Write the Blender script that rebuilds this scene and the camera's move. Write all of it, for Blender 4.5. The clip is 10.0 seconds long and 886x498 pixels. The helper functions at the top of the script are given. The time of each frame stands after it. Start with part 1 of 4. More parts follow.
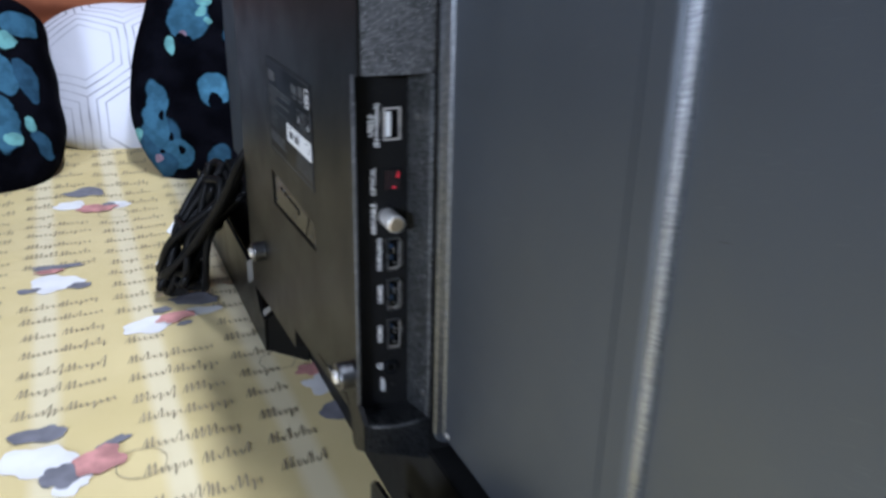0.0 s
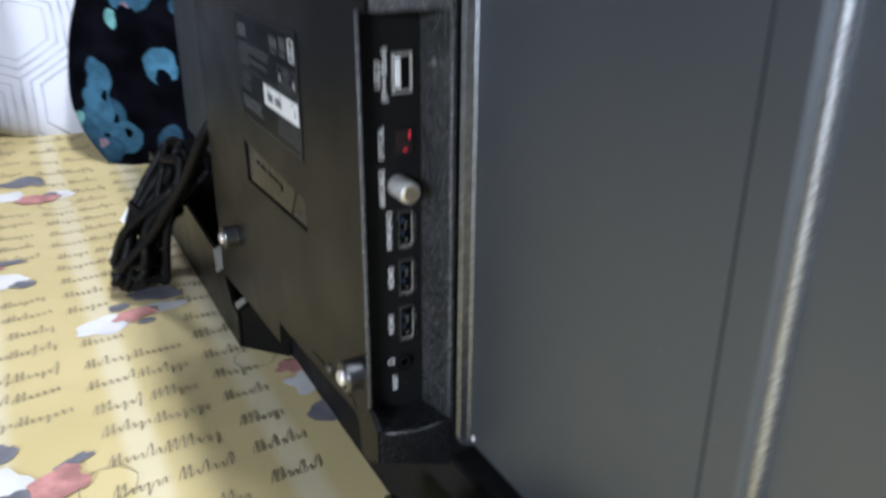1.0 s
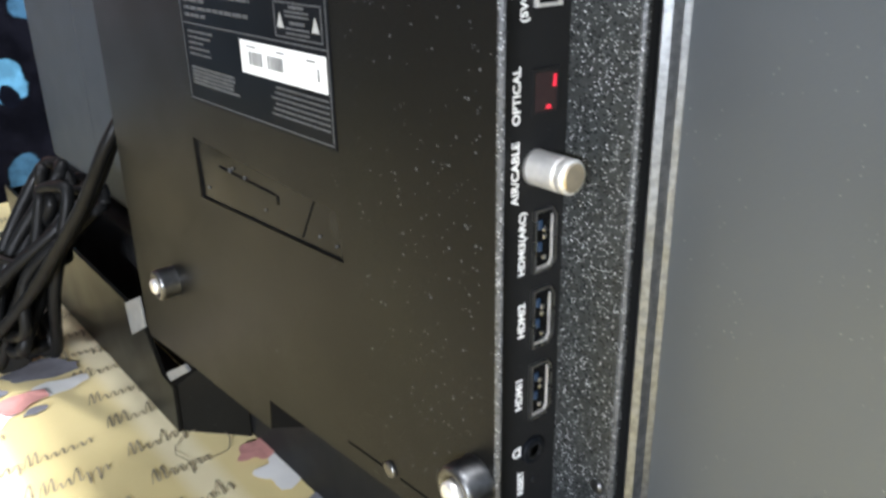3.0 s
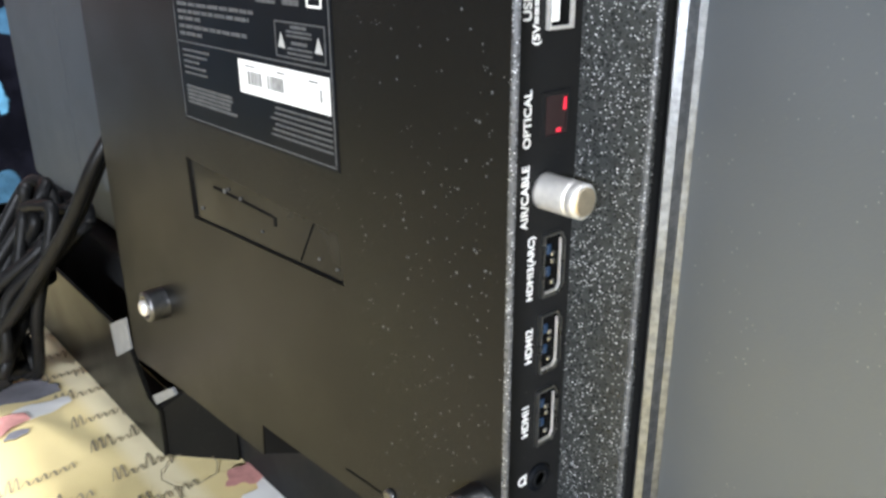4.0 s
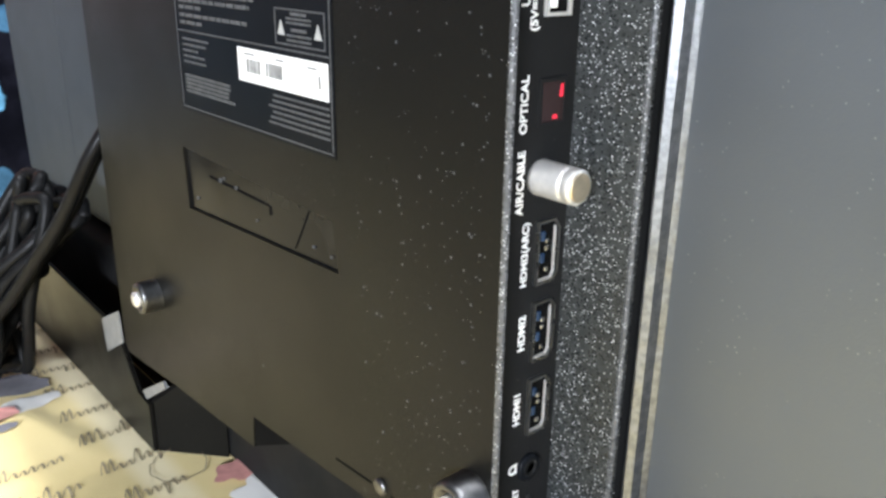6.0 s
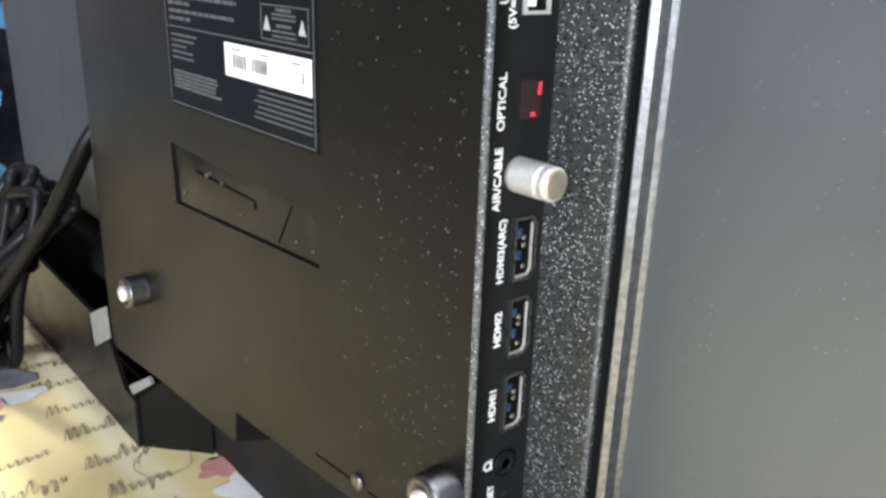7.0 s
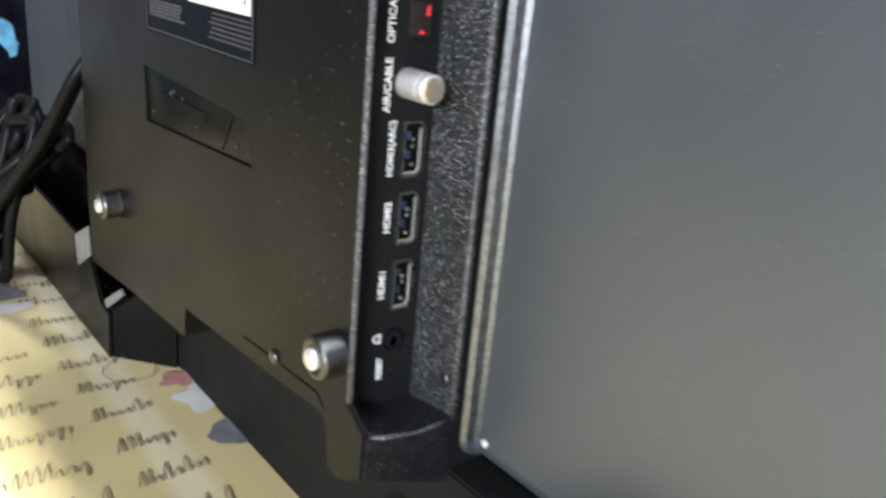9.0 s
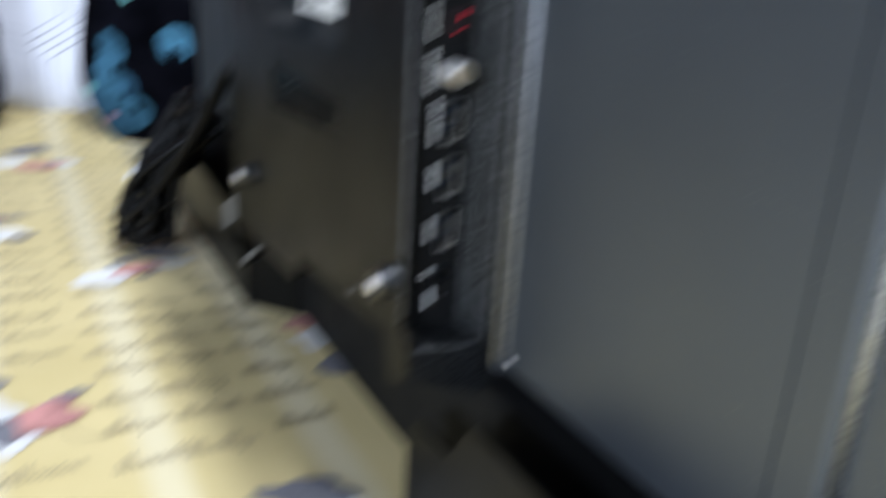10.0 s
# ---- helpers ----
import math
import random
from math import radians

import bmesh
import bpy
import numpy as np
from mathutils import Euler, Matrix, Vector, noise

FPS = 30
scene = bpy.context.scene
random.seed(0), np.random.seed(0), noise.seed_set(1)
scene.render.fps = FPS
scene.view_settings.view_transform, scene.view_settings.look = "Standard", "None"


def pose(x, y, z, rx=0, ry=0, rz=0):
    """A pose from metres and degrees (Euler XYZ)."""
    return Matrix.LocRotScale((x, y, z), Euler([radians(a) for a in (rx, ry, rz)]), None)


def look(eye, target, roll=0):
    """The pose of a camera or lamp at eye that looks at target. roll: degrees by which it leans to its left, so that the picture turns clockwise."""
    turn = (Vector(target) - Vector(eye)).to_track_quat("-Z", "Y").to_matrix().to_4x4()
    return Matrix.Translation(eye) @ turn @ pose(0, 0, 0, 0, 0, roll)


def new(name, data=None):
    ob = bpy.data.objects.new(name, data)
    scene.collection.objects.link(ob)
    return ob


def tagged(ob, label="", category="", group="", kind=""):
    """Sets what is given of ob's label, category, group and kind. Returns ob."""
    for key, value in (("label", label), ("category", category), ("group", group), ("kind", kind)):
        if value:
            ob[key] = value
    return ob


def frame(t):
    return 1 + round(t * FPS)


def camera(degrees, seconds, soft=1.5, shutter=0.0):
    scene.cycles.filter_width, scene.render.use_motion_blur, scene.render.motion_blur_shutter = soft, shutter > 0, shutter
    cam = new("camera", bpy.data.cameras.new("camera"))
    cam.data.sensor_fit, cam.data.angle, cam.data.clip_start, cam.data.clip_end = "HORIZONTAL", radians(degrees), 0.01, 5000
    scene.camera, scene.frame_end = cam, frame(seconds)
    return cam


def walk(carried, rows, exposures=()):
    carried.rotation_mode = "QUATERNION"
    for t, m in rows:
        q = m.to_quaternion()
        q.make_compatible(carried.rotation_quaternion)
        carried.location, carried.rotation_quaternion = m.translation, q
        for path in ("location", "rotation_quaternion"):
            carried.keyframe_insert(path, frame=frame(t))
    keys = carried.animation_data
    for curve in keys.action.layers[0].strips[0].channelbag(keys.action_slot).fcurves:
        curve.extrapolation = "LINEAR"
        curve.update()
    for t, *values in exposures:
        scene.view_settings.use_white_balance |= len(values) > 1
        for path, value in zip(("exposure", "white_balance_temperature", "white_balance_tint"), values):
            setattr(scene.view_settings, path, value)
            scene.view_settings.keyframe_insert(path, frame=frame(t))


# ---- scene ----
cam = camera(56.5, 10.0, soft=2.8, shutter=0.8)
PATH = [
    (0, (0.01, -0.01, 0.865), (0.777, 1.672, 0.102), 1.2),
    (0.3, (0.006, 0.027, 0.855), (0.788, 1.706, 0.1), 1.6),
    (0.5, (0.007, 0.029, 0.857), (0.79, 1.703, 0.092), 1.1),
    (0.8, (0.005, 0.035, 0.85), (0.846, 1.693, 0.113), 1.7),
    (1, (0.006, 0.054, 0.837), (0.875, 1.668, 0.037), 0.3),
    (1.2, (-0.002, 0.074, 0.812), (0.906, 1.671, 0.022), 0.8),
    (1.5, (-0.005, 0.113, 0.802), (0.93, 1.698, 0.019), 0.6),
    (2, (-0.001, 0.166, 0.8), (1.07, 1.675, 0.039), -0.5),
    (2.5, (0.005, 0.194, 0.785), (1.14, 1.64, -0.002), -1.6),
    (3, (0.0, 0.209, 0.784), (1.166, 1.646, 0.026), -1.1),
    (4.5, (-0.003, 0.218, 0.785), (1.227, 1.627, 0.077), -0.2),
    (5, (-0.003, 0.22, 0.787), (1.235, 1.627, 0.089), -0.0),
    (5.5, (-0.006, 0.217, 0.782), (1.229, 1.628, 0.085), 0.3),
    (7, (-0.003, 0.209, 0.776), (1.239, 1.624, 0.101), 1.9),
    (7.5, (-0.005, 0.204, 0.775), (1.239, 1.615, 0.095), 2.2),
    (8, (-0.002, 0.2, 0.777), (1.248, 1.611, 0.108), 2.8),
    (8.5, (-0.01, 0.181, 0.764), (1.238, 1.589, 0.085), 4.1),
    (9, (-0.005, 0.149, 0.762), (1.209, 1.588, 0.088), 5.5),
    (9.3, (-0.006, 0.119, 0.785), (1.177, 1.58, 0.103), 4.8),
    (9.5, (-0.014, 0.079, 0.804), (1.047, 1.613, 0.082), 3.1),
    (9.6, (-0.029, 0.056, 0.792), (0.988, 1.631, 0.096), 3.4),
    (9.7, (-0.035, 0.046, 0.789), (0.931, 1.643, 0.071), 3.0),
    (9.8, (-0.033, 0.052, 0.781), (0.897, 1.669, 0.059), 3.0),
    (9.9, (-0.029, 0.062, 0.769), (0.918, 1.679, 0.069), 3.8),
    (9.967, (-0.015, 0.065, 0.770), (0.868, 1.713, 0.053), 3.6),
    (10, (-0.01, 0.066, 0.771), (0.894, 1.707, 0.072), 3.5),
]
EXPOSURES = [(0, -1.0, 5580, 17), (0.5, -0.95, 5830, 17), (1.0, -0.9, 5930, 15), (1.5, -0.65, 6130, 15), (2.0, -0.25, 6370, 13), (2.5, 0.06, 6390, 14), (4.5, 0.46, 6400, 14), (8.0, 0.46, 6400, 14), (9.0, 0.12, 6350, 14), (9.6, -0.66, 6080, 14), (10, -0.88, 5800, 13)]
walk(cam, [(t, look(eye, target, roll)) for t, eye, target, roll in PATH], EXPOSURES)


# ---------------------------------------------------------------- world and light
world = bpy.data.worlds.new("world")
scene.world = world
world.use_nodes = True
sky = world.node_tree.nodes.new("ShaderNodeTexSky")
sky.sky_type, sky.sun_disc = "NISHITA", False
sky.sun_elevation, sky.sun_rotation = radians(35), radians(200)
world.node_tree.links.new(sky.outputs["Color"], world.node_tree.nodes["Background"].inputs["Color"])
world.node_tree.nodes["Background"].inputs["Strength"].default_value = 0.05

LAMP = (0.315, 0.15, 2.5)
lamp_data = bpy.data.lights.new("tube_light", "AREA")
lamp_data.shape, lamp_data.size, lamp_data.size_y = "RECTANGLE", 0.10, 1.2
lamp_data.energy, lamp_data.color = 88, (0.90, 0.95, 1.0)
lamp_ob = new("tube_light", lamp_data)
lamp_ob.matrix_basis = pose(LAMP[0], LAMP[1], LAMP[2] - 0.04)
# a second tube on the west wall
WALL_LAMP = (-1.82, -0.75, 1.24)
wall_data = bpy.data.lights.new("wall_tube_light", "AREA")
wall_data.shape, wall_data.size, wall_data.size_y = "RECTANGLE", 1.4, 0.05
wall_data.energy, wall_data.color = 178, (0.83, 0.915, 1.0)
wall_ob = new("wall_tube_light", wall_data)
wall_ob.matrix_basis = look((WALL_LAMP[0] + 0.02, WALL_LAMP[1], WALL_LAMP[2]), (0.16, 0.3, 0.7))


# ---------------------------------------------------------------- materials
class Mat:
    """A node material with short calls for its nodes."""

    def __init__(self, name):
        self.m = bpy.data.materials.new(name)
        self.m.use_nodes = True
        self.t = self.m.node_tree
        self.b = self.t.nodes["Principled BSDF"]
        self.co = self.t.nodes.new("ShaderNodeTexCoord").outputs["Object"]

    def put(self, socket, value):
        if isinstance(value, bpy.types.NodeSocket):
            self.t.links.new(value, socket)
        elif isinstance(value, (tuple, list)) and len(value) == 3 and len(socket.default_value) == 4:
            socket.default_value = (*value, 1)
        else:
            socket.default_value = value

    def math(self, op, a, b=0.0, c=0.0):
        n = self.t.nodes.new("ShaderNodeMath")
        n.operation = op
        for k, v in enumerate((a, b, c)):
            self.put(n.inputs[k], v)
        return n.outputs[0]

    def noise(self, scale, detail=3.0, rough=0.55, co=None, distort=0.0):
        n = self.t.nodes.new("ShaderNodeTexNoise")
        self.put(n.inputs["Vector"], co or self.co)
        n.inputs["Scale"].default_value, n.inputs["Detail"].default_value = scale, detail
        n.inputs["Roughness"].default_value, n.inputs["Distortion"].default_value = rough, distort
        return n.outputs["Fac"]

    def voronoi(self, scale, feature="F1"):
        n = self.t.nodes.new("ShaderNodeTexVoronoi")
        n.feature = feature
        self.put(n.inputs["Vector"], self.co)
        n.inputs["Scale"].default_value = scale
        return n.outputs["Distance"]

    def ramp(self, f, lo, hi, a=0.0, b=1.0):
        n = self.t.nodes.new("ShaderNodeMapRange")
        n.interpolation_type = "SMOOTHSTEP"
        for k, v in zip(("Value", "From Min", "From Max", "To Min", "To Max"), (f, lo, hi, a, b)):
            self.put(n.inputs[k], v)
        return n.outputs["Result"]

    def mix(self, f, a, b):
        n = self.t.nodes.new("ShaderNodeMix")
        n.data_type = "RGBA"
        self.put(n.inputs["Factor"], f)
        self.put(n.inputs[6], a)
        self.put(n.inputs[7], b)
        return n.outputs[2]

    def split(self, co=None):
        n = self.t.nodes.new("ShaderNodeSeparateXYZ")
        self.put(n.inputs[0], co or self.co)
        return n.outputs

    def bump(self, height, strength, distance):
        n = self.t.nodes.new("ShaderNodeBump")
        n.inputs["Strength"].default_value, n.inputs["Distance"].default_value = strength, distance
        self.put(n.inputs["Height"], height)
        self.put(self.b.inputs["Normal"], n.outputs[0])

    def set(self, color=None, rough=None, metal=0.0, spec=None, sheen=None):
        if color is not None:
            self.put(self.b.inputs["Base Color"], color)
        if rough is not None:
            self.put(self.b.inputs["Roughness"], rough)
        self.put(self.b.inputs["Metallic"], metal)
        if spec is not None:
            self.put(self.b.inputs["Specular IOR Level"], spec)
        if sheen is not None:
            self.put(self.b.inputs["Sheen Weight"], sheen)
        return self.m


def plain(name, color, rough, metal=0.0, spread=0.15, scale=60.0, bump=0.0):
    k = Mat(name)
    f = k.ramp(k.noise(scale), 0.3, 0.7)
    k.set(k.mix(f, tuple(c * (1 - spread) for c in color), tuple(c * (1 + spread) for c in color)),
          k.ramp(k.noise(scale * 0.4), 0.3, 0.7, rough * 0.85, min(1, rough * 1.15)), metal)
    if bump:
        k.bump(k.noise(scale * 8), bump, 0.0005)
    return k.m


def plastic(name, base, rough, grain, depth, dust_glint):
    """Spark-eroded moulded plastic, with dusty specks that also paint its glints."""
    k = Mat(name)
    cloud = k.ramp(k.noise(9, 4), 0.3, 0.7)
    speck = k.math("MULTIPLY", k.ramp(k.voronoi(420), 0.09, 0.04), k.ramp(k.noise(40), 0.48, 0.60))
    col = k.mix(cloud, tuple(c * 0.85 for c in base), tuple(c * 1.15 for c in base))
    k.set(k.mix(k.math("MULTIPLY", speck, dust_glint), col, (0.4, 0.4, 0.38)), k.ramp(k.noise(25), 0.3, 0.7, rough * 0.88, rough * 1.12))
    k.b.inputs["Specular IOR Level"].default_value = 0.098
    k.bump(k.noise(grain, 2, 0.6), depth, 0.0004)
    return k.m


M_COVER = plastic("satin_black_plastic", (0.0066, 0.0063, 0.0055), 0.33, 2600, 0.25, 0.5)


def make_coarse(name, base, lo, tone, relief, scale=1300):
    """Moulded grain: a dark ground with fine relief, and pale tips painted in as glints."""
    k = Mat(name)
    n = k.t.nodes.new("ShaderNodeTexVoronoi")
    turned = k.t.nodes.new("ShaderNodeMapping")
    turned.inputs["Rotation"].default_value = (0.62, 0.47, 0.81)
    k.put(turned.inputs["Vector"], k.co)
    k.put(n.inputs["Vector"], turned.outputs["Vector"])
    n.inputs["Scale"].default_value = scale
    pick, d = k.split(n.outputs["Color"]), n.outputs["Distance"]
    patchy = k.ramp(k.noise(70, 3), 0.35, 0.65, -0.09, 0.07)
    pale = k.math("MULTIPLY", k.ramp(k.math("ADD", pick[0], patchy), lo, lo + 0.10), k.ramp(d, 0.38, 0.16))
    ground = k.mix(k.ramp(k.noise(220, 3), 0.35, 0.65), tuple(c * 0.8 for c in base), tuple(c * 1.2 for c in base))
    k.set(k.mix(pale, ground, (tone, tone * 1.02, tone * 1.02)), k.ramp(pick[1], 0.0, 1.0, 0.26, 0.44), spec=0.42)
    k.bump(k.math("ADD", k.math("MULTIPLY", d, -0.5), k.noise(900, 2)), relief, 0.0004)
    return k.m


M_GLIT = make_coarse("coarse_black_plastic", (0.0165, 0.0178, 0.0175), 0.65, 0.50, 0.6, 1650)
# brighter copy for the lit upper wall and rims, dimmer one for the lower wall
M_SIDE_LIT = make_coarse("lit_grained_plastic", (0.060, 0.061, 0.062), 0.45, 0.42, 0.7)
M_SIDE_DIM = make_coarse("grained_black_plastic", (0.011, 0.0115, 0.012), 0.92, 0.25, 0.5)
M_BLACK = plastic("matt_black_plastic", (0.010, 0.010, 0.010), 0.55, 2600, 0.2, 0.2)
M_LABEL = plain("label_film", (0.005, 0.0058, 0.0072), 0.36, spread=0.1, scale=40)
M_LABEL.node_tree.nodes["Principled BSDF"].inputs["Specular IOR Level"].default_value = 0.06


def make_panel():
    k = Mat("grey_coated_steel")
    cloud = k.ramp(k.noise(5, 4), 0.3, 0.7)
    # dusty specks, which also stand in for sparkle on the steel
    dust_glint = k.math("MULTIPLY", k.ramp(k.voronoi(420), 0.13, 0.05), k.ramp(k.noise(30), 0.46, 0.60))
    col = k.mix(cloud, (0.121, 0.132, 0.146), (0.133, 0.145, 0.158))
    k.set(k.mix(k.math("MULTIPLY", dust_glint, 0.45), col, (0.42, 0.43, 0.43)), k.ramp(k.noise(18), 0.3, 0.7, 0.42, 0.50), 0.75)
    k.put(k.b.inputs["Specular Tint"], (0.25, 0.27, 0.30))
    k.bump(k.noise(1900, 2), 0.18, 0.0004)
    return k.m


M_PANEL = make_panel()
M_STEEL = plain("nickel_plating", (0.80, 0.77, 0.72), 0.42, 0.72, 0.08, 300)
M_DARKSTEEL = plain("dull_zinc", (0.13, 0.13, 0.13), 0.36, 1.0, 0.15, 400, 0.2)
M_SOCKET = plain("socket_steel", (0.40, 0.40, 0.39), 0.30, 1.0, 0.1, 400)
M_BRASS = plain("pale_brass", (0.72, 0.60, 0.42), 0.35, 1.0, 0.08, 300)
M_PORTBLUE = plain("blue_port_tongue", (0.006, 0.022, 0.052), 0.35)
M_HOLE = plain("port_cavity", (0.004, 0.004, 0.004), 0.8)
M_HOLE.node_tree.nodes["Principled BSDF"].inputs["Specular IOR Level"].default_value = 0.03
M_INK = plain("white_ink", (0.78, 0.78, 0.76), 0.55, spread=0.04, scale=900)
M_MIDINK = plain("pale_grey_ink", (0.30, 0.30, 0.29), 0.55, spread=0.1, scale=700)
M_GREYINK = plain("grey_ink", (0.056, 0.059, 0.062), 0.55, spread=0.3, scale=700)
M_LABELWHITE = plain("white_sticker", (0.66, 0.66, 0.64), 0.5, spread=0.02)
M_BAR = plain("barcode_ink", (0.11, 0.11, 0.11), 0.6, spread=0.3, scale=500)
M_CORD = plain("black_rubber_cord", (0.005, 0.005, 0.005), 0.45, spread=0.2, scale=200)
M_CORD.node_tree.nodes["Principled BSDF"].inputs["Specular IOR Level"].default_value = 0.14
M_TAG = plain("white_paper", (0.75, 0.74, 0.72), 0.7, spread=0.05)
M_WALL = plain("painted_wall", (0.10, 0.112, 0.135), 0.8, spread=0.03, scale=6, bump=0.1)
M_CEIL = plain("ceiling_paint", (0.60, 0.61, 0.62), 0.85, spread=0.02, scale=5)
M_WOODRED = Mat("red_brown_wood")
_w = M_WOODRED
_s = _w.split()
_g = _w.math("SINE", _w.math("ADD", _w.math("MULTIPLY", _s[2], 130.0), _w.math("MULTIPLY", _w.noise(6, 5), 14.0)))
M_WOODRED = _w.set(_w.mix(_w.ramp(_g, -1, 1), (0.20, 0.060, 0.025), (0.32, 0.105, 0.045)), 0.35)
M_FLOOR = plain("floor_tile", (0.33, 0.335, 0.34), 0.35, spread=0.1, scale=8)
M_SCREEN = plain("dark_screen", (0.006, 0.006, 0.007), 0.12, spread=0.05)

k = Mat("red_optical_glow")
k.set((0.3, 0.01, 0.02), 0.4)
k.put(k.b.inputs["Emission Color"], (1.0, 0.03, 0.06))
k.b.inputs["Emission Strength"].default_value = 0.9
M_RED = k.m

k = Mat("lamp_tube")
k.set((0.9, 0.9, 0.9), 0.4)
k.put(k.b.inputs["Emission Color"], (1.0, 0.97, 0.93))
k.b.inputs["Emission Strength"].default_value = 6.0
M_TUBE = k.m


def make_sheet():
    k = Mat("printed_cotton")
    s = k.split()
    soft = k.ramp(k.noise(7, 4), 0.3, 0.7)
    stripe = k.ramp(k.math("PINGPONG", k.math("ADD", s[0], 0.0), 0.0405), 0.026, 0.036)
    base = k.mix(soft, (0.60, 0.475, 0.20), (0.66, 0.53, 0.245))
    col = k.mix(stripe, base, (0.70, 0.60, 0.36))
    k.set(col, 0.9, sheen=0.15)
    weave = k.math("ADD", k.math("SINE", k.math("MULTIPLY", s[0], 5200.0)), k.math("SINE", k.math("MULTIPLY", s[1], 5200.0)))
    k.bump(k.math("ADD", k.math("MULTIPLY", weave, 0.12), k.noise(60, 5)), 0.22, 0.002)
    return k.m


M_SHEET = make_sheet()
M_PRINT = plain("grey_brown_print", (0.30, 0.245, 0.15), 0.9, spread=0.35, scale=160)
M_PGREY = plain("grey_print", (0.17, 0.165, 0.18), 0.9, spread=0.2, scale=60)
M_PWHITE = plain("white_print", (0.72, 0.70, 0.66), 0.9, spread=0.06, scale=40)
M_PRED = plain("red_print", (0.50, 0.23, 0.20), 0.9, spread=0.3, scale=60)


def make_white_pillow():
    """White cotton with nested thin grey hexagon lines."""
    k = Mat("white_cotton_grey_lines")
    n = k.t.nodes.new("ShaderNodeTexNoise")
    k.put(n.inputs["Vector"], k.co)
    n.inputs["Scale"].default_value = 7
    s, d = k.split(), k.split(n.outputs["Color"])
    px = k.math("ADD", k.math("ADD", s[0], 0.629), k.math("MULTIPLY", d[0], 0.012))
    pz = k.math("ADD", k.math("ADD", s[2], 0.621), k.math("MULTIPLY", d[1], 0.012))
    a, b = 0.062, 0.1074
    u, v = k.math("PINGPONG", px, a), k.math("PINGPONG", pz, b)

    def six(p, q):
        return k.math("MAXIMUM", p, k.math("ADD", k.math("MULTIPLY", p, 0.5), k.math("MULTIPLY", q, 0.866)))
    r = k.math("DIVIDE", k.math("MINIMUM", six(u, v), six(k.math("SUBTRACT", a, u), k.math("SUBTRACT", b, v))), a)
    rings = k.ramp(k.math("ABSOLUTE", k.math("SUBTRACT", k.math("FRACT", k.math("DIVIDE", k.math("SUBTRACT", r, 0.55), 0.18)), 0.5)), 0.13, 0.07)
    line = k.math("MULTIPLY", rings, k.ramp(r, 0.56, 0.58))
    faint = k.ramp(k.noise(9, 2), 0.35, 0.60, 0.25, 1.0)
    k.set(k.mix(k.math("MULTIPLY", line, faint), (0.70, 0.70, 0.74), (0.19, 0.19, 0.22)), 0.9, sheen=0.1)
    k.bump(k.math("ADD", k.noise(30, 5), k.math("MULTIPLY", k.noise(9, 3), 1.5)), 0.4, 0.006)
    return k.m


def make_dark_pillow(name, blobs):
    """Dark plush with blue and mint patches; blobs: (x, z, half width, half height, turn, colour)."""
    k = Mat(name)
    n = k.t.nodes.new("ShaderNodeTexNoise")
    k.put(n.inputs["Vector"], k.co)
    n.inputs["Scale"].default_value, n.inputs["Detail"].default_value = 22, 3
    s, d = k.split(), k.split(n.outputs["Color"])
    px = k.math("ADD", s[0], k.math("MULTIPLY", k.math("SUBTRACT", d[0], 0.5), 0.030))
    pz = k.math("ADD", s[2], k.math("MULTIPLY", k.math("SUBTRACT", d[1], 0.5), 0.030))
    col = k.mix(k.ramp(k.noise(30), 0.35, 0.65), (0.0012, 0.0013, 0.0024), (0.0035, 0.0036, 0.006))
    blue = {"b": (0.040, 0.108, 0.165), "l": (0.06, 0.165, 0.25), "d": (0.026, 0.068, 0.112), "m": (0.14, 0.32, 0.31), "k": (0.002, 0.0025, 0.005), "p": (0.22, 0.15, 0.19)}
    for x, z, a, b, turn, c in blobs:
        ca, sa = math.cos(radians(turn)), math.sin(radians(turn))
        dx, dz = k.math("SUBTRACT", px, x), k.math("SUBTRACT", pz, z)
        u = k.math("ADD", k.math("MULTIPLY", dx, ca / a), k.math("MULTIPLY", dz, sa / a))
        w = k.math("ADD", k.math("MULTIPLY", dx, -sa / b), k.math("MULTIPLY", dz, ca / b))
        r = k.math("ADD", k.math("MULTIPLY", u, u), k.math("MULTIPLY", w, w))
        tone = k.mix(k.ramp(k.noise(55), 0.35, 0.65), tuple(q * 0.75 for q in blue[c]), tuple(q * 1.2 for q in blue[c]))
        col = k.mix(k.ramp(r, 1.15, 0.9), col, tone)
    k.set(col, 0.95, spec=0.03)
    k.bump(k.noise(260, 4), 0.5, 0.002)
    return k.m


# ---------------------------------------------------------------- mesh helpers
def thing(name, base, label, category, group="", kind=""):
    ob = new(name)
    ob.empty_display_size = 0.05
    ob.matrix_basis = Matrix.Translation(base)
    return tagged(ob, label, category, group, kind)


def part(name, bm, material, parent=None, label="", smooth=False):
    me = bpy.data.meshes.new(name)
    bmesh.ops.recalc_face_normals(bm, faces=bm.faces)
    if smooth:
        for f in bm.faces:
            f.smooth = True
    bm.to_mesh(me)
    bm.free()
    me.materials.append(material)
    ob = new(name, me)
    if parent is not None:
        ob.parent = parent
        if parent.type == "EMPTY":
            ob.matrix_parent_inverse = parent.matrix_basis.inverted()
    return tagged(ob, label)


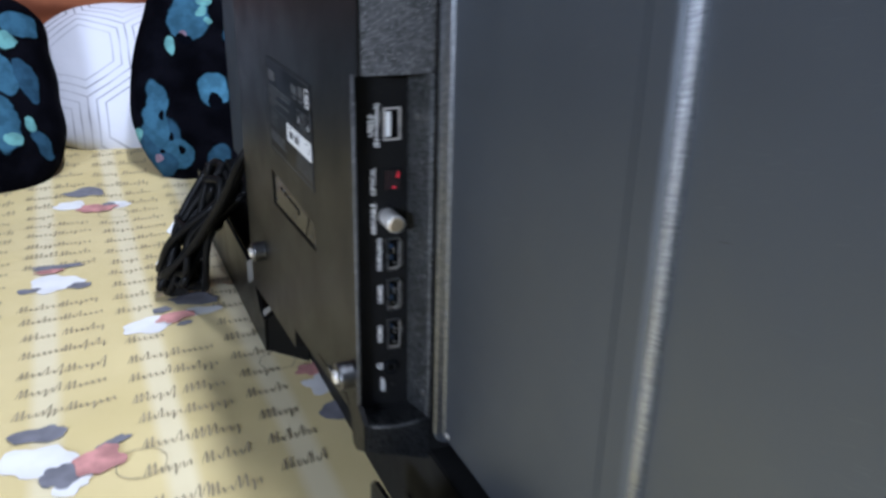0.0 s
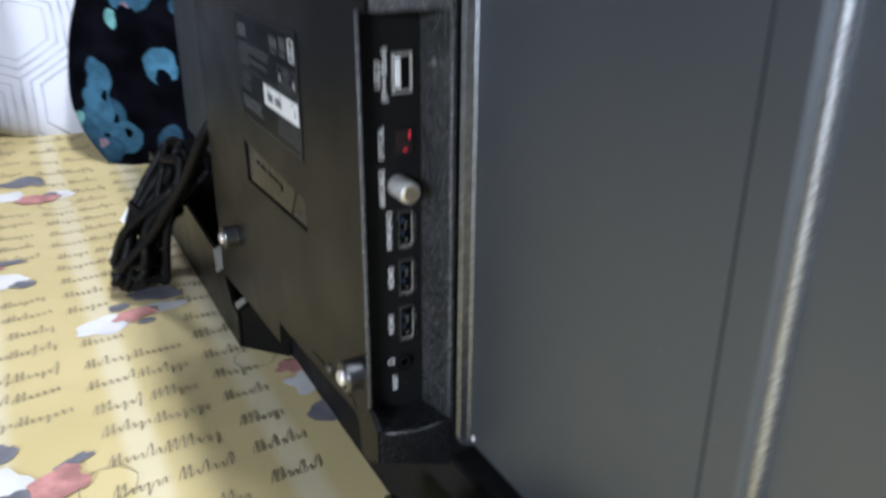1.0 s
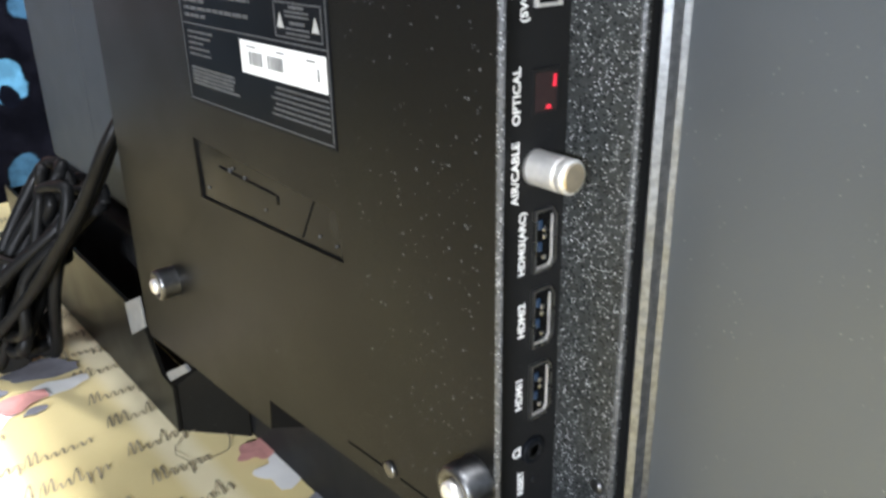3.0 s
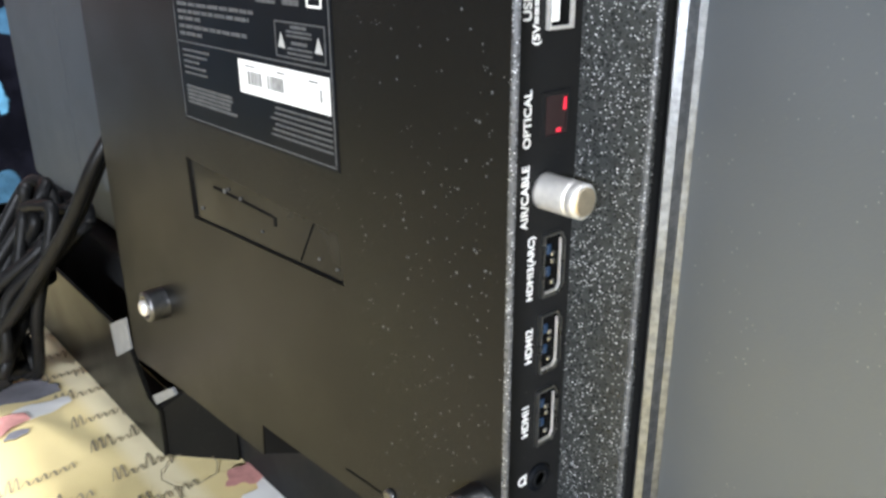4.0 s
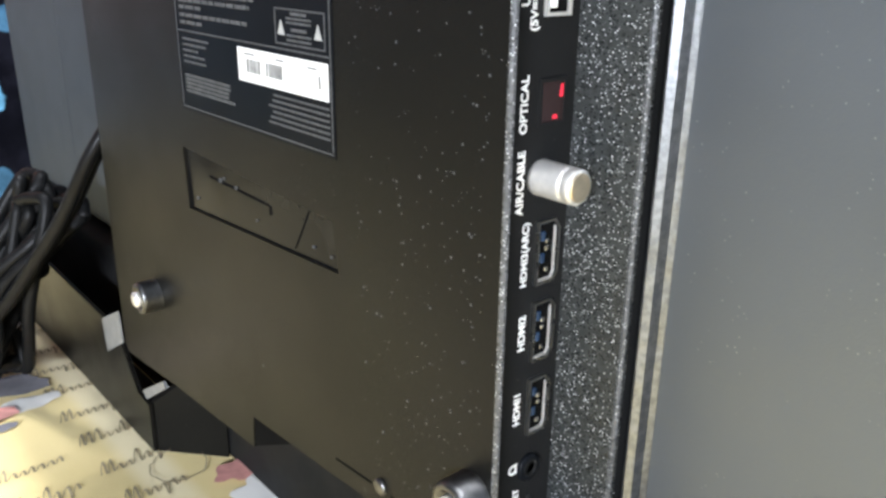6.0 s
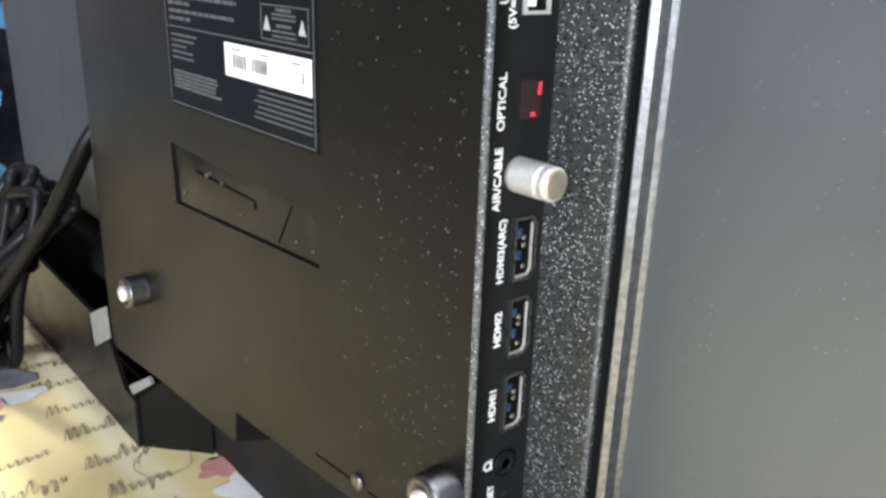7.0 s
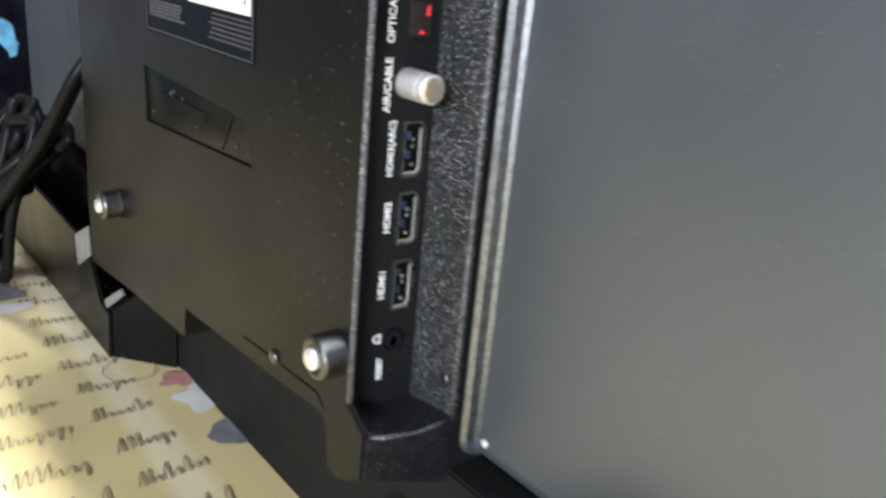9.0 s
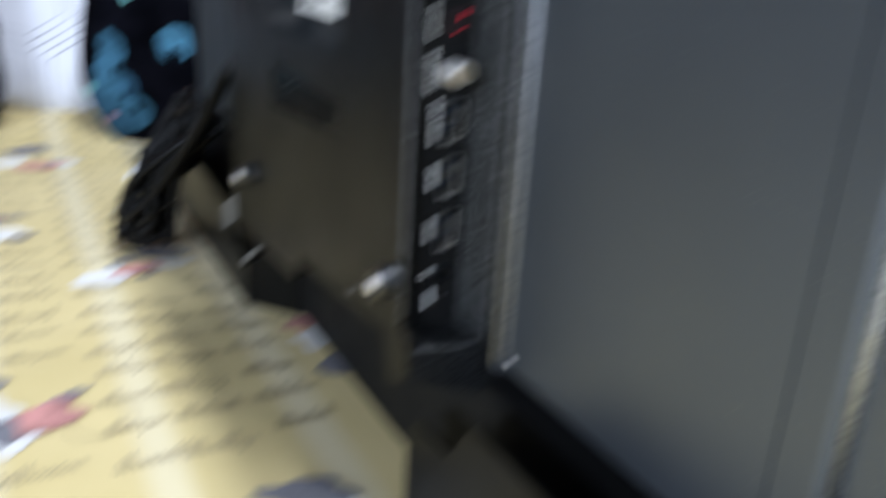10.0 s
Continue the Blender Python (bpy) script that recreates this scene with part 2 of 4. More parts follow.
def prism(bm, poly, axis, a, b, bevel=0.0, seg=2):
    """A polygon drawn in the two other axes (in x, y, z order), from a to b along axis."""
    def at(p, h):
        q = list(p)
        q.insert("xyz".index(axis), h)
        return q
    lo = [bm.verts.new(at(p, a)) for p in poly]
    hi = [bm.verts.new(at(p, b)) for p in poly]
    faces = [bm.faces.new(lo), bm.faces.new(hi[::-1])]
    n = len(poly)
    for i in range(n):
        faces.append(bm.faces.new((lo[i], hi[i], hi[(i + 1) % n], lo[(i + 1) % n])))
    if bevel:
        edges = list({e for f in faces for e in f.edges})
        bmesh.ops.bevel(bm, geom=edges, offset=bevel, segments=seg, affect="EDGES", clamp_overlap=True)


def box(bm, x0, x1, y0, y1, z0, z1, bevel=0.0, seg=2):
    prism(bm, [(x0, y0), (x1, y0), (x1, y1), (x0, y1)], "z", z0, z1, bevel, seg)


def disc(c, r, axis, n=20, turn=0.0):
    return [(c[0] + r * math.cos(2 * math.pi * (i + turn) / n), c[1] + r * math.sin(2 * math.pi * (i + turn) / n)) for i in range(n)]


def ring(bm, c, profile, axis, n=24):
    """A turned body: profile of (radius, height along axis), round the centre c in the two other axes."""
    rows = []
    for r, h in profile:
        row = []
        for p in disc(c, max(r, 1e-5), axis, n):
            q = list(p)
            q.insert("xyz".index(axis), h)
            row.append(bm.verts.new(q))
        rows.append(row)
    for a, b in zip(rows, rows[1:]):
        for i in range(n):
            bm.faces.new((a[i], a[(i + 1) % n], b[(i + 1) % n], b[i]))
    bm.faces.new(rows[0])
    bm.faces.new(rows[-1][::-1])


def tube(bm, pts, r, n=8, steps=8):
    """A round cord through the points."""
    P = [Vector(p) for p in pts]
    P = [P[0] * 2 - P[1]] + P + [P[-1] * 2 - P[-2]]
    line = []
    for i in range(1, len(P) - 2):
        for k_ in range(steps):
            t = k_ / steps
            a, b, c, d = P[i - 1:i + 3]
            line.append(0.5 * ((2 * b) + (c - a) * t + (2 * a - 5 * b + 4 * c - d) * t * t + (3 * b - a - 3 * c + d) * t ** 3))
    line.append(P[-2])
    side, rows = Vector((0.3, 0.9, 0.2)), []
    for i, p in enumerate(line):
        way = (line[min(i + 1, len(line) - 1)] - line[max(i - 1, 0)]).normalized()
        side = (side - way * side.dot(way)).normalized()
        up = way.cross(side)
        rows.append([bm.verts.new(p + r * (math.cos(2 * math.pi * j / n) * side + math.sin(2 * math.pi * j / n) * up)) for j in range(n)])
    for a, b in zip(rows, rows[1:]):
        for j in range(n):
            bm.faces.new((a[j], a[(j + 1) % n], b[(j + 1) % n], b[j]))
    bm.faces.new(rows[0])
    bm.faces.new(rows[-1][::-1])


def lettering(name, text, size, m, material, parent, label=""):
    """Built-in font, as a thin mesh at the pose m."""
    cu = bpy.data.curves.new(name, "FONT")
    cu.body, cu.size, cu.extrude, cu.offset = text, size, 0.00005, size * 0.022
    cu.align_x, cu.align_y = "CENTER", "CENTER"
    tmp = new("tmp_text", cu)
    me = bpy.data.meshes.new_from_object(tmp.evaluated_get(bpy.context.evaluated_depsgraph_get()))
    bpy.data.objects.remove(tmp)
    me.transform(m)
    me.materials.clear()
    me.materials.append(material)
    me.name = name
    ob = new(name, me)
    ob.parent = parent
    if parent.type == "EMPTY":
        ob.matrix_parent_inverse = parent.matrix_basis.inverted()
    return tagged(ob, label)


# ---------------------------------------------------------------- the room
BED = 0.52          # height of the sheet
RX0, RX1, RY0, RY1, RZ = -1.9, 2.1, -2.2, 1.62, 2.6

bm = bmesh.new(); box(bm, RX0, RX1, RY0, RY1, -0.1, 0)
tagged(part("floor", bm, M_FLOOR), "plain tiled bedroom floor", "floor", kind="structure")
bm = bmesh.new(); box(bm, RX0, RX1, RY0, RY1, RZ, RZ + 0.1)
tagged(part("ceiling", bm, M_CEIL), "pale painted bedroom ceiling", "ceiling", kind="structure")
for nm, b in (("wall_north", (RX0 - .1, RX1 + .1, RY1, RY1 + .1)), ("wall_south", (RX0 - .1, RX1 + .1, RY0 - .1, RY0)),
              ("wall_west", (RX0 - .1, RX0, RY0, RY1)), ("wall_east", (RX1, RX1 + .1, RY0, RY1))):
    bm = bmesh.new(); box(bm, *b, -0.1, RZ + 0.1)
    tagged(part(nm, bm, M_WALL), "plain grey-blue painted bedroom wall", "wall", kind="structure")

lamp = thing("ceiling_lamp", (LAMP[0], LAMP[1], RZ), "white ceiling tube lamp, switched on", "lamp")
bm = bmesh.new(); box(bm, LAMP[0] - .05, LAMP[0] + .05, LAMP[1] - .65, LAMP[1] + .65, RZ - 0.04, RZ, 0.006)
part("housing", bm, M_CEIL, lamp)
bm = bmesh.new(); ring(bm, (LAMP[0], RZ - 0.056), [(0.004, LAMP[1] - .61), (0.014, LAMP[1] - .6), (0.014, LAMP[1] + .6), (0.004, LAMP[1] + .61)], "y", 16)
part("tube", bm, M_TUBE, lamp, "glowing white tube", True)
lamp2 = thing("wall_lamp", (RX0, WALL_LAMP[1], WALL_LAMP[2]), "white wall-mounted tube lamp, switched on", "lamp")
bm = bmesh.new(); box(bm, RX0, RX0 + 0.03, WALL_LAMP[1] - .75, WALL_LAMP[1] + .75, WALL_LAMP[2] - .035, WALL_LAMP[2] + .035, 0.006)
part("housing", bm, M_CEIL, lamp2)
bm = bmesh.new(); ring(bm, (RX0 + 0.046, WALL_LAMP[2]), [(0.004, WALL_LAMP[1] - .71), (0.014, WALL_LAMP[1] - .70), (0.014, WALL_LAMP[1] + .70), (0.004, WALL_LAMP[1] + .71)], "y", 16)
part("tube", bm, M_TUBE, lamp2, "glowing white tube", True)


# ---------------------------------------------------------------- bed
def lie(x, y):
    """Height of the sheet."""
    h = BED + 0.005 * noise.noise((x * 3.1, y * 3.1, 1.7)) + 0.0022 * noise.noise((x * 11, y * 7, 4.2))
    h += 0.0011 * noise.noise((x * 34 + y * 9, y * 22, 8.1))
    near = max(0.0, 1 - abs(x - 0.16) / 0.07)
    h = h * (1 - near) + (BED - 0.001) * near if y < 0.95 else h
    h += 0.018 * max(0.0, min(1.0, (y - 0.98) / 0.22)) ** 2
    edge = min(x + 0.45, 0.70 - x, y + 0.55, 1.48 - y)
    if edge < 0.06:
        h -= 0.06 - math.sqrt(max(0.0, 0.0036 - (0.06 - max(edge, 0.0)) ** 2))
    return h


bed = thing("bed", (0.12, 0.46, 0), "made bed with a pale yellow printed cotton sheet", "bed")
bm = bmesh.new()
NX, NY = 116, 206
grid = [[bm.verts.new((-0.45 + 1.15 * i / NX, -0.55 + 2.03 * j / NY, lie(-0.45 + 1.15 * i / NX, -0.55 + 2.03 * j / NY))) for j in range(NY + 1)] for i in range(NX + 1)]
for i in range(NX):
    for j in range(NY):
        bm.faces.new((grid[i][j], grid[i + 1][j], grid[i + 1][j + 1], grid[i][j + 1]))
rim = [grid[i][0] for i in range(NX + 1)] + [grid[NX][j] for j in range(1, NY + 1)] + [grid[i][NY] for i in range(NX - 1, -1, -1)] + [grid[0][j] for j in range(NY - 1, 0, -1)]
low = [bm.verts.new((v.co.x, v.co.y, 0.22)) for v in rim]
for i in range(len(rim)):
    q = (i + 1) % len(rim)
    bm.faces.new((rim[i], low[i], low[q], rim[q]))
sheet = part("sheet", bm, M_SHEET, bed, "pale yellow cotton sheet with rows of grey-brown print", True)
bm = bmesh.new(); box(bm, -0.43, 0.68, -0.53, 1.46, 0.20, BED - 0.05, 0.02)
part("mattress", bm, M_TAG, bed)
bm = bmesh.new(); box(bm, -0.46, 0.71, -0.56, 1.49, 0.10, 0.21, 0.008)
part("bed_frame", bm, M_WOODRED, bed)
for lx in (-0.4, 0.65):
    for ly in (-0.5, 1.42):
        bm = bmesh.new(); box(bm, lx - .035, lx + .035, ly - .035, ly + .035, 0, 0.11, 0.004)
        part("leg", bm, M_WOODRED, bed)
bm = bmesh.new()
top = [(-0.50, 0.1), (0.75, 0.1)] + [(0.75 - 1.25 * i / 24, 1.18 + 0.10 * math.sin(math.pi * i / 24)) for i in range(25)]
prism(bm, top, "y", 1.50, 1.545, 0.008)
part("headboard", bm, M_WOODRED, bed, "red-brown varnished wooden headboard")

# printed strokes: rows of running loops, two to a cell, as bars with no letters
rng = random.Random(7)
bm = bmesh.new()


def stroke(x0, x1, y, amp, w):
    """A slanting pen line of uneven tall and low humps, without letters."""
    span, pts, x, n = x1 - x0, [], 0.0, 0
    while x < span:
        tall = 1.0 if n < 2 else rng.choice((0.42, 0.5, 0.45, 0.55, 0.48, 1.05))
        wd = rng.uniform(0.0034, 0.0042) if n < 2 else rng.uniform(0.0040, 0.0056)
        dip = rng.choice((0.0, 0.05, 0.0, 0.45)) if n > 3 else 0.0
        pts += [(x, 0.03), (x + wd * 0.30, tall * 0.75), (x + wd * 0.52, tall), (x + wd * 0.66, tall * 0.7), (x + wd * 0.82, 0.05 - dip)]
        x, n = x + wd, n + 1
    pts.append((x, 0.12))
    last = None
    for i in range(len(pts) - 1):
        (ax, ay), (bx, by) = pts[i], pts[i + 1]
        for q in range(4):
            f = q / 4
            u, h = ax + (bx - ax) * f, ay + (by - ay) * (1 - math.cos(math.pi * f)) / 2
            px, py = x0 + u + 0.22 * amp * h, y + amp * (h - 0.35) + 0.06 * u
            thick = w * (1.25 if by < ay else 0.7)
            va = bm.verts.new((px - thick, py - thick * 0.35, lie(px - thick, py) + 0.0006))
            vb = bm.verts.new((px + thick, py + thick * 0.35, lie(px + thick, py) + 0.0006))
            if last:
                bm.faces.new((last[0], va, vb, last[1]))
            last = (va, vb)


FIGS = [(0.010, 1.030, 0.050), (-0.029, 0.800, 0.045), (0.062, 0.687, 0.052), (-0.020, 0.497, 0.056), (0.150, 0.560, 0.040),
        (0.098, 0.365, 0.04)]
for ci in range(-5, 4):
    cx = 0.0135 + 0.081 * ci
    for ri in range(-3, 25):
        y = 0.53 + 0.0315 * ri + (0.009 if ci % 2 else 0) + rng.uniform(-.002, .002)
        for x0, x1 in ((0.005, 0.035), (0.039, 0.071)):
            xa, xb = cx + x0 + rng.uniform(-.002, .002), cx + x1 + rng.uniform(-.002, .002)
            if xb > 0.165 or any((0.5 * (xa + xb) - fx) ** 2 + ((y - fy) * 0.9) ** 2 < (fr * 0.72) ** 2 for fx, fy, fr in FIGS):
                continue
            stroke(xa, xb, y, 0.0125, 0.00050)
tagged(part("print", bm, M_PRINT, sheet, "rows of small grey-brown printed strokes"), kind="stuff")


def blob(bm, cx, cy, a, b, turn, lift, seed, hole=0.0):
    n, ca, sa = 30, math.cos(radians(turn)), math.sin(radians(turn))

    def at(k_, f):
        th = 2 * math.pi * k_ / n
        q = f * (1 + (0.10 if hole else 0.5) * noise.noise((math.cos(th) * 1.6, math.sin(th) * 1.6, seed)) + 0.10 * noise.noise((math.cos(th) * 4, math.sin(th) * 4, seed)))
        u, w = a * q * math.cos(th), b * q * math.sin(th)
        x, y = cx + u * ca - w * sa, cy + u * sa + w * ca
        return bm.verts.new((x, y, lie(x, y) + lift))
    rows = [[at(i, f) for i in range(n)] for f in ((1, 0.66, 0.33) if not hole else (1, hole))]
    for p, q in zip(rows, rows[1:]):
        for i in range(n):
            bm.faces.new((p[i], p[(i + 1) % n], q[(i + 1) % n], q[i]))
    if not hole:
        bm.faces.new(rows[-1])


patches = {"grey": (M_PGREY, []), "white": (M_PWHITE, []), "red": (M_PRED, [])}
OVALS = {
    "white": ((-.012, 1.04, .018, .013, 0), (.040, 1.03, .016, .011, 0), (-.033, .809, .024, .018, 0), (.043, .681, .022, .015, 10), (.090, .694, .018, .010, 0),
              (-.045, .507, .023, .018, 0), (-.026, .476, .012, .011, 0), (.158, .535, .017, .013, 0), (.098, .352, .022, .018, 0)),
    "red": ((.017, 1.021, .022, .012, 0), (-.035, .838, .016, .005, 0), (.066, .686, .016, .010, 15), (-.008, .494, .018, .014, 20), (.154, .557, .012, .009, 0)),
    "grey": ((.009, 1.078, .026, .013, 0), (.030, 1.035, .008, .005, 0), (-.028, .851, .024, .007, 0), (-.056, .800, .010, .006, 0), (-.010, .797, .010, .006, 0),
             (.086, .721, .023, .012, -10), (.055, .705, .009, .006, 0), (.073, .672, .007, .004, 20), (-.045, .542, .017, .013, 0), 
             (-.032, .484, .012, .012, 0), (.002, .512, .012, .005, 20), (.156, .493, .014, .012, 0), (.098, .380, .026, .012, -20))}
for kind, spots in OVALS.items():
    patches[kind][1].extend(spots)
for lift, (kind, (mat, spots)) in enumerate(patches.items()):
    for i, sp in enumerate(spots):
        bm = bmesh.new()
        blob(bm, *sp, 0.0009 + 0.0004 * lift - (0.0006 if kind == "white" else 0) + 0.00003 * i, i * 3.7 + lift)
        part("printed_patch", bm, mat, sheet, kind + " printed patch")
for sp in ((0.133, 0.581, 0.015, 0.015, 0), (0.018, 0.480, 0.017, 0.016, 20), (0.035, 1.0, 0.018, 0.015, 0)):
    bm = bmesh.new()
    blob(bm, *sp, 0.0012, sp[0], 0.955)
    part("printed_ring", bm, M_PRINT, sheet, "thin printed loop")


# ---------------------------------------------------------------- pillows
def pillow(name, w, h, thick, m, material, label, seed, group="pillows on the bed"):
    bm = bmesh.new()
    n = 44
    sides = []
    for s in (1, -1):
        g = []
        for i in range(n + 1):
            row = []
            for j in range(n + 1):
                u, v = 2 * i / n - 1, 2 * j / n - 1
                # square grid pressed towards a rounded outline
                cu, cv = u * math.sqrt(1 - 0.32 * abs(v) ** 5), v * math.sqrt(1 - 0.32 * abs(u) ** 5)
                bulge = max(0.0, (1 - abs(u) ** 2.6) * (1 - abs(v) ** 2.6)) ** 0.55
                edge = 1 + 0.035 * noise.noise((u * 2.2 + seed, v * 2.2, 5.0))
                px, pz = cu * w / 2 * edge, cv * h / 2 * edge
                crease = noise.noise((px * 9 + seed, pz * 7, s * 2.0)) * 0.35 + noise.noise((px * 26, pz * 20 + seed, s)) * 0.12
                row.append(bm.verts.new((px, -s * (bulge * thick / 2 * (1 + 0.5 * crease) + 0.001), pz)))
            g.append(row)
        for i in range(n):
            for j in range(n):
                bm.faces.new((g[i][j], g[i + 1][j], g[i + 1][j + 1], g[i][j + 1]))
        sides.append(g)
    bmesh.ops.remove_doubles(bm, verts=bm.verts, dist=0.0025)
    ob = part(name, bm, material, None, "", True)
    ob.matrix_basis = m
    return tagged(ob, label, "pillow", group)


M_WPIL = make_white_pillow()
M_DPIL_R = make_dark_pillow("dark_plush_blue_patches", [(-0.166, -0.016, 0.026, 0.032, 0, "b"), (-0.150, 0.010, 0.008, 0.008, 0, "m"), (-0.178, -0.060, 0.007, 0.011, 20, "m"),
    (-0.163, -0.185, 0.030, 0.034, 0, "d"), (-0.176, -0.150, 0.016, 0.042, 20, "b"), (-0.140, -0.192, 0.018, 0.020, 0, "b"), (-0.190, -0.178, 0.007, 0.010, 0, "m"), (-0.160, -0.212, 0.024, 0.018, 0, "d"), (-0.166, -0.150, 0.004, 0.005, 0, "k"), (-0.152, -0.172, 0.004, 0.004, 0, "k"), (-0.136, -0.186, 0.004, 0.005, 0, "k"), (-0.157, -0.196, 0.004, 0.004, 0, "k"), (-0.160, -0.207, 0.007, 0.005, 0, "p"),
    (-0.150, -0.004, 0.006, 0.006, 0, "m"), (-0.142, -0.015, 0.005, 0.005, 0, "m"), (-0.165, -0.040, 0.006, 0.006, 0, "p"), (-0.158, -0.047, 0.006, 0.006, 0, "k"),
    (-0.116, -0.100, 0.021, 0.024, 0, "l"), (-0.112, -0.118, 0.009, 0.010, 0, "k"), (-0.166, -0.045, 0.007, 0.007, 0, "k"), (-0.085, -0.190, 0.018, 0.024, 0, "d"), (-0.10, -0.02, 0.022, 0.016, 30, "d"),
    (0.02, 0.05, 0.05, 0.04, 0, "b"), (0.03, -0.12, 0.05, 0.05, 30, "b"), (-0.06, 0.10, 0.03, 0.04, 0, "b"), (-0.04, -0.10, 0.03, 0.04, 0, "d")])
M_DPIL_L = make_dark_pillow("dark_plush_blue_shapes", [(0.156, 0.083, 0.024, 0.018, -10, "b"), (0.137, 0.060, 0.010, 0.012, 0, "m"), (0.128, 0.015, 0.018, 0.030, 10, "b"), (0.155, 0.004, 0.011, 0.032, 10, "d"),
    (0.122, -0.055, 0.018, 0.036, 0, "b"), (0.130, -0.074, 0.008, 0.009, 0, "m"), (0.151, -0.054, 0.006, 0.010, 0, "m"), (0.162, -0.082, 0.010, 0.022, 30, "d"), (0.06, 0.05, 0.03, 0.03, 0, "d"),
    (0.0, 0.04, 0.05, 0.04, 0, "b"), (-0.03, -0.07, 0.05, 0.04, 0, "l"), (0.07, -0.04, 0.02, 0.04, 0, "d")])
pillow("pillow", 0.42, 0.265, 0.13, pose(-0.240, 1.335, BED + 0.099, -44, -2, -3), M_WPIL, "white cotton pillow with grey angular lines, behind a dark pillow", 6.7)
pillow("pillow", 0.40, 0.265, 0.13, pose(0.165, 1.315, BED + 0.095, -44, 2, 2), M_WPIL, "white cotton pillow with grey angular lines, against the headboard", 2.2)
pillow("pillow", 0.43, 0.47, 0.13, pose(0.316, 1.195, BED + 0.146, -22, 21, 0), M_DPIL_R, "dark plush pillow with blue patches, leaning by the television", 5.1)
pillow("pillow", 0.39, 0.30, 0.12, pose(-0.200, 1.185, BED + 0.112, -32, 1, 4), M_DPIL_L, "dark plush pillow with blue and mint patches", 9.4)

# ---------------------------------------------------------------- television
tv = thing("television", (0.16, 0.4625, BED), "flat television from behind, black cover, grey panel, on the bed", "television")
XB, XF = 0.123, 0.1575           # back of the cover, floor of the port recess
YA, YS, YB, YP = 0.3405, 0.3310, 0.3290, 0.3475
ZR0, ZR1 = 0.616, 0.797
TOP = 0.985

# grey steel panel, in two halves beside the cover
PAN = 0.165


def steel(y0, y1, seam, step, sgn):
    bm = bmesh.new()
    # across the width: raised lip, slanted wall down to the flat, fine seam, step, outer flat
    prof = [(0.1755, y0), (PAN - 0.0042, y0), (PAN - 0.0048, y0 - sgn * 0.0003), (PAN - 0.0050, y0 - sgn * 0.0008), (PAN - 0.0049, y0 - sgn * 0.0010), (PAN - 0.0040, y0 - sgn * 0.0027),
            (PAN - 0.0012, y0 - sgn * 0.0036), (PAN - 0.0004, y0 - sgn * 0.0045), (PAN, y0 - sgn * 0.0050)]
    prof += [(PAN, seam + sgn * 0.0005), (PAN + 0.0016, seam + sgn * 0.0004), (PAN + 0.0016, seam - sgn * 0.0004), (PAN, seam - sgn * 0.0005)]
    prof += [(PAN, step + sgn * 0.0036), (PAN + 0.0004, step + sgn * 0.0026), (PAN + 0.0022, step + sgn * 0.0010), (PAN + 0.0038, step - sgn * 0.0004), (PAN + 0.0046, step - sgn * 0.0024), (PAN + 0.0046, y1), (0.1755, y1)]
    zs = [(0.601, 0.0045), (0.6022, 0.0020), (0.6045, 0.0005), (0.607, 0.0)] + [(0.607 + (1.03 - 0.607) * q / 6, 0.0) for q in range(1, 7)]
    rows = [[bm.verts.new((min(0.1755, x + (d if x < 0.174 else 0)), y, z)) for x, y in prof] for z, d in zs]
    for a, b in zip(rows, rows[1:]):
        for i in range(len(prof) - 1):
            bm.faces.new((a[i], a[i + 1], b[i + 1], b[i]))
    bm.faces.new(rows[0])
    bm.faces.new(rows[-1][::-1])
    return bm


part("back_panel", steel(0.3268, 0.028, 0.190, 0.1735, 1), M_PANEL, tv, "grey coated steel back panel")
part("back_panel", steel(0.6105, 0.925, 0.790, 0.8065, -1), M_PANEL, tv, "grey coated steel back panel")
bm = bmesh.new(); box(bm, 0.176, 0.191, 0.020, 0.932, BED + 0.012, 1.04, 0.002)
part("front_frame", bm, M_BLACK, tv, "narrow black frame")
bm = bmesh.new(); box(bm, 0.1912, 0.192, 0.027, 0.925, BED + 0.03, 1.033)
part("screen", bm, M_SCREEN, tv, "dark glossy screen")

# paler steel strips added as the highlights on the pressed lip and step
k = Mat("steel_edge_highlight")
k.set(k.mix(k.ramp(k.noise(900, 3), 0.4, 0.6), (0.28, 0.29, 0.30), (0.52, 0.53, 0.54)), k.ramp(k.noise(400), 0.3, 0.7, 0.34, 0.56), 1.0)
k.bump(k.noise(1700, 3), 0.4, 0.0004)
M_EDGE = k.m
k = Mat("steel_lip_highlight")
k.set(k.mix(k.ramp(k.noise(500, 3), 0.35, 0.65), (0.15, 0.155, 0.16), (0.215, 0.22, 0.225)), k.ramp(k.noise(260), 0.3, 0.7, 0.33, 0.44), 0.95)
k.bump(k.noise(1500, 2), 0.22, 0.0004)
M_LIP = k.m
ex, ey = PAN + 0.0034, 0.1733
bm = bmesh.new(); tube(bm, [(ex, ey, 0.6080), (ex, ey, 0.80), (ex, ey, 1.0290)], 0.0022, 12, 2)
part("panel_edge", bm, M_EDGE, tv, "paler steel strip standing in for the highlight on the pressed edge", True)
LIP = 0.3268
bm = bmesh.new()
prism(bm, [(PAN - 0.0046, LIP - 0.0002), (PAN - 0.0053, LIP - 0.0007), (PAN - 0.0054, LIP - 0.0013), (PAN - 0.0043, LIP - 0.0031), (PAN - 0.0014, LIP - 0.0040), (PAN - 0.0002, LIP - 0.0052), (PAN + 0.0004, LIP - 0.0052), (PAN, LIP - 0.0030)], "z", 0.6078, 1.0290)
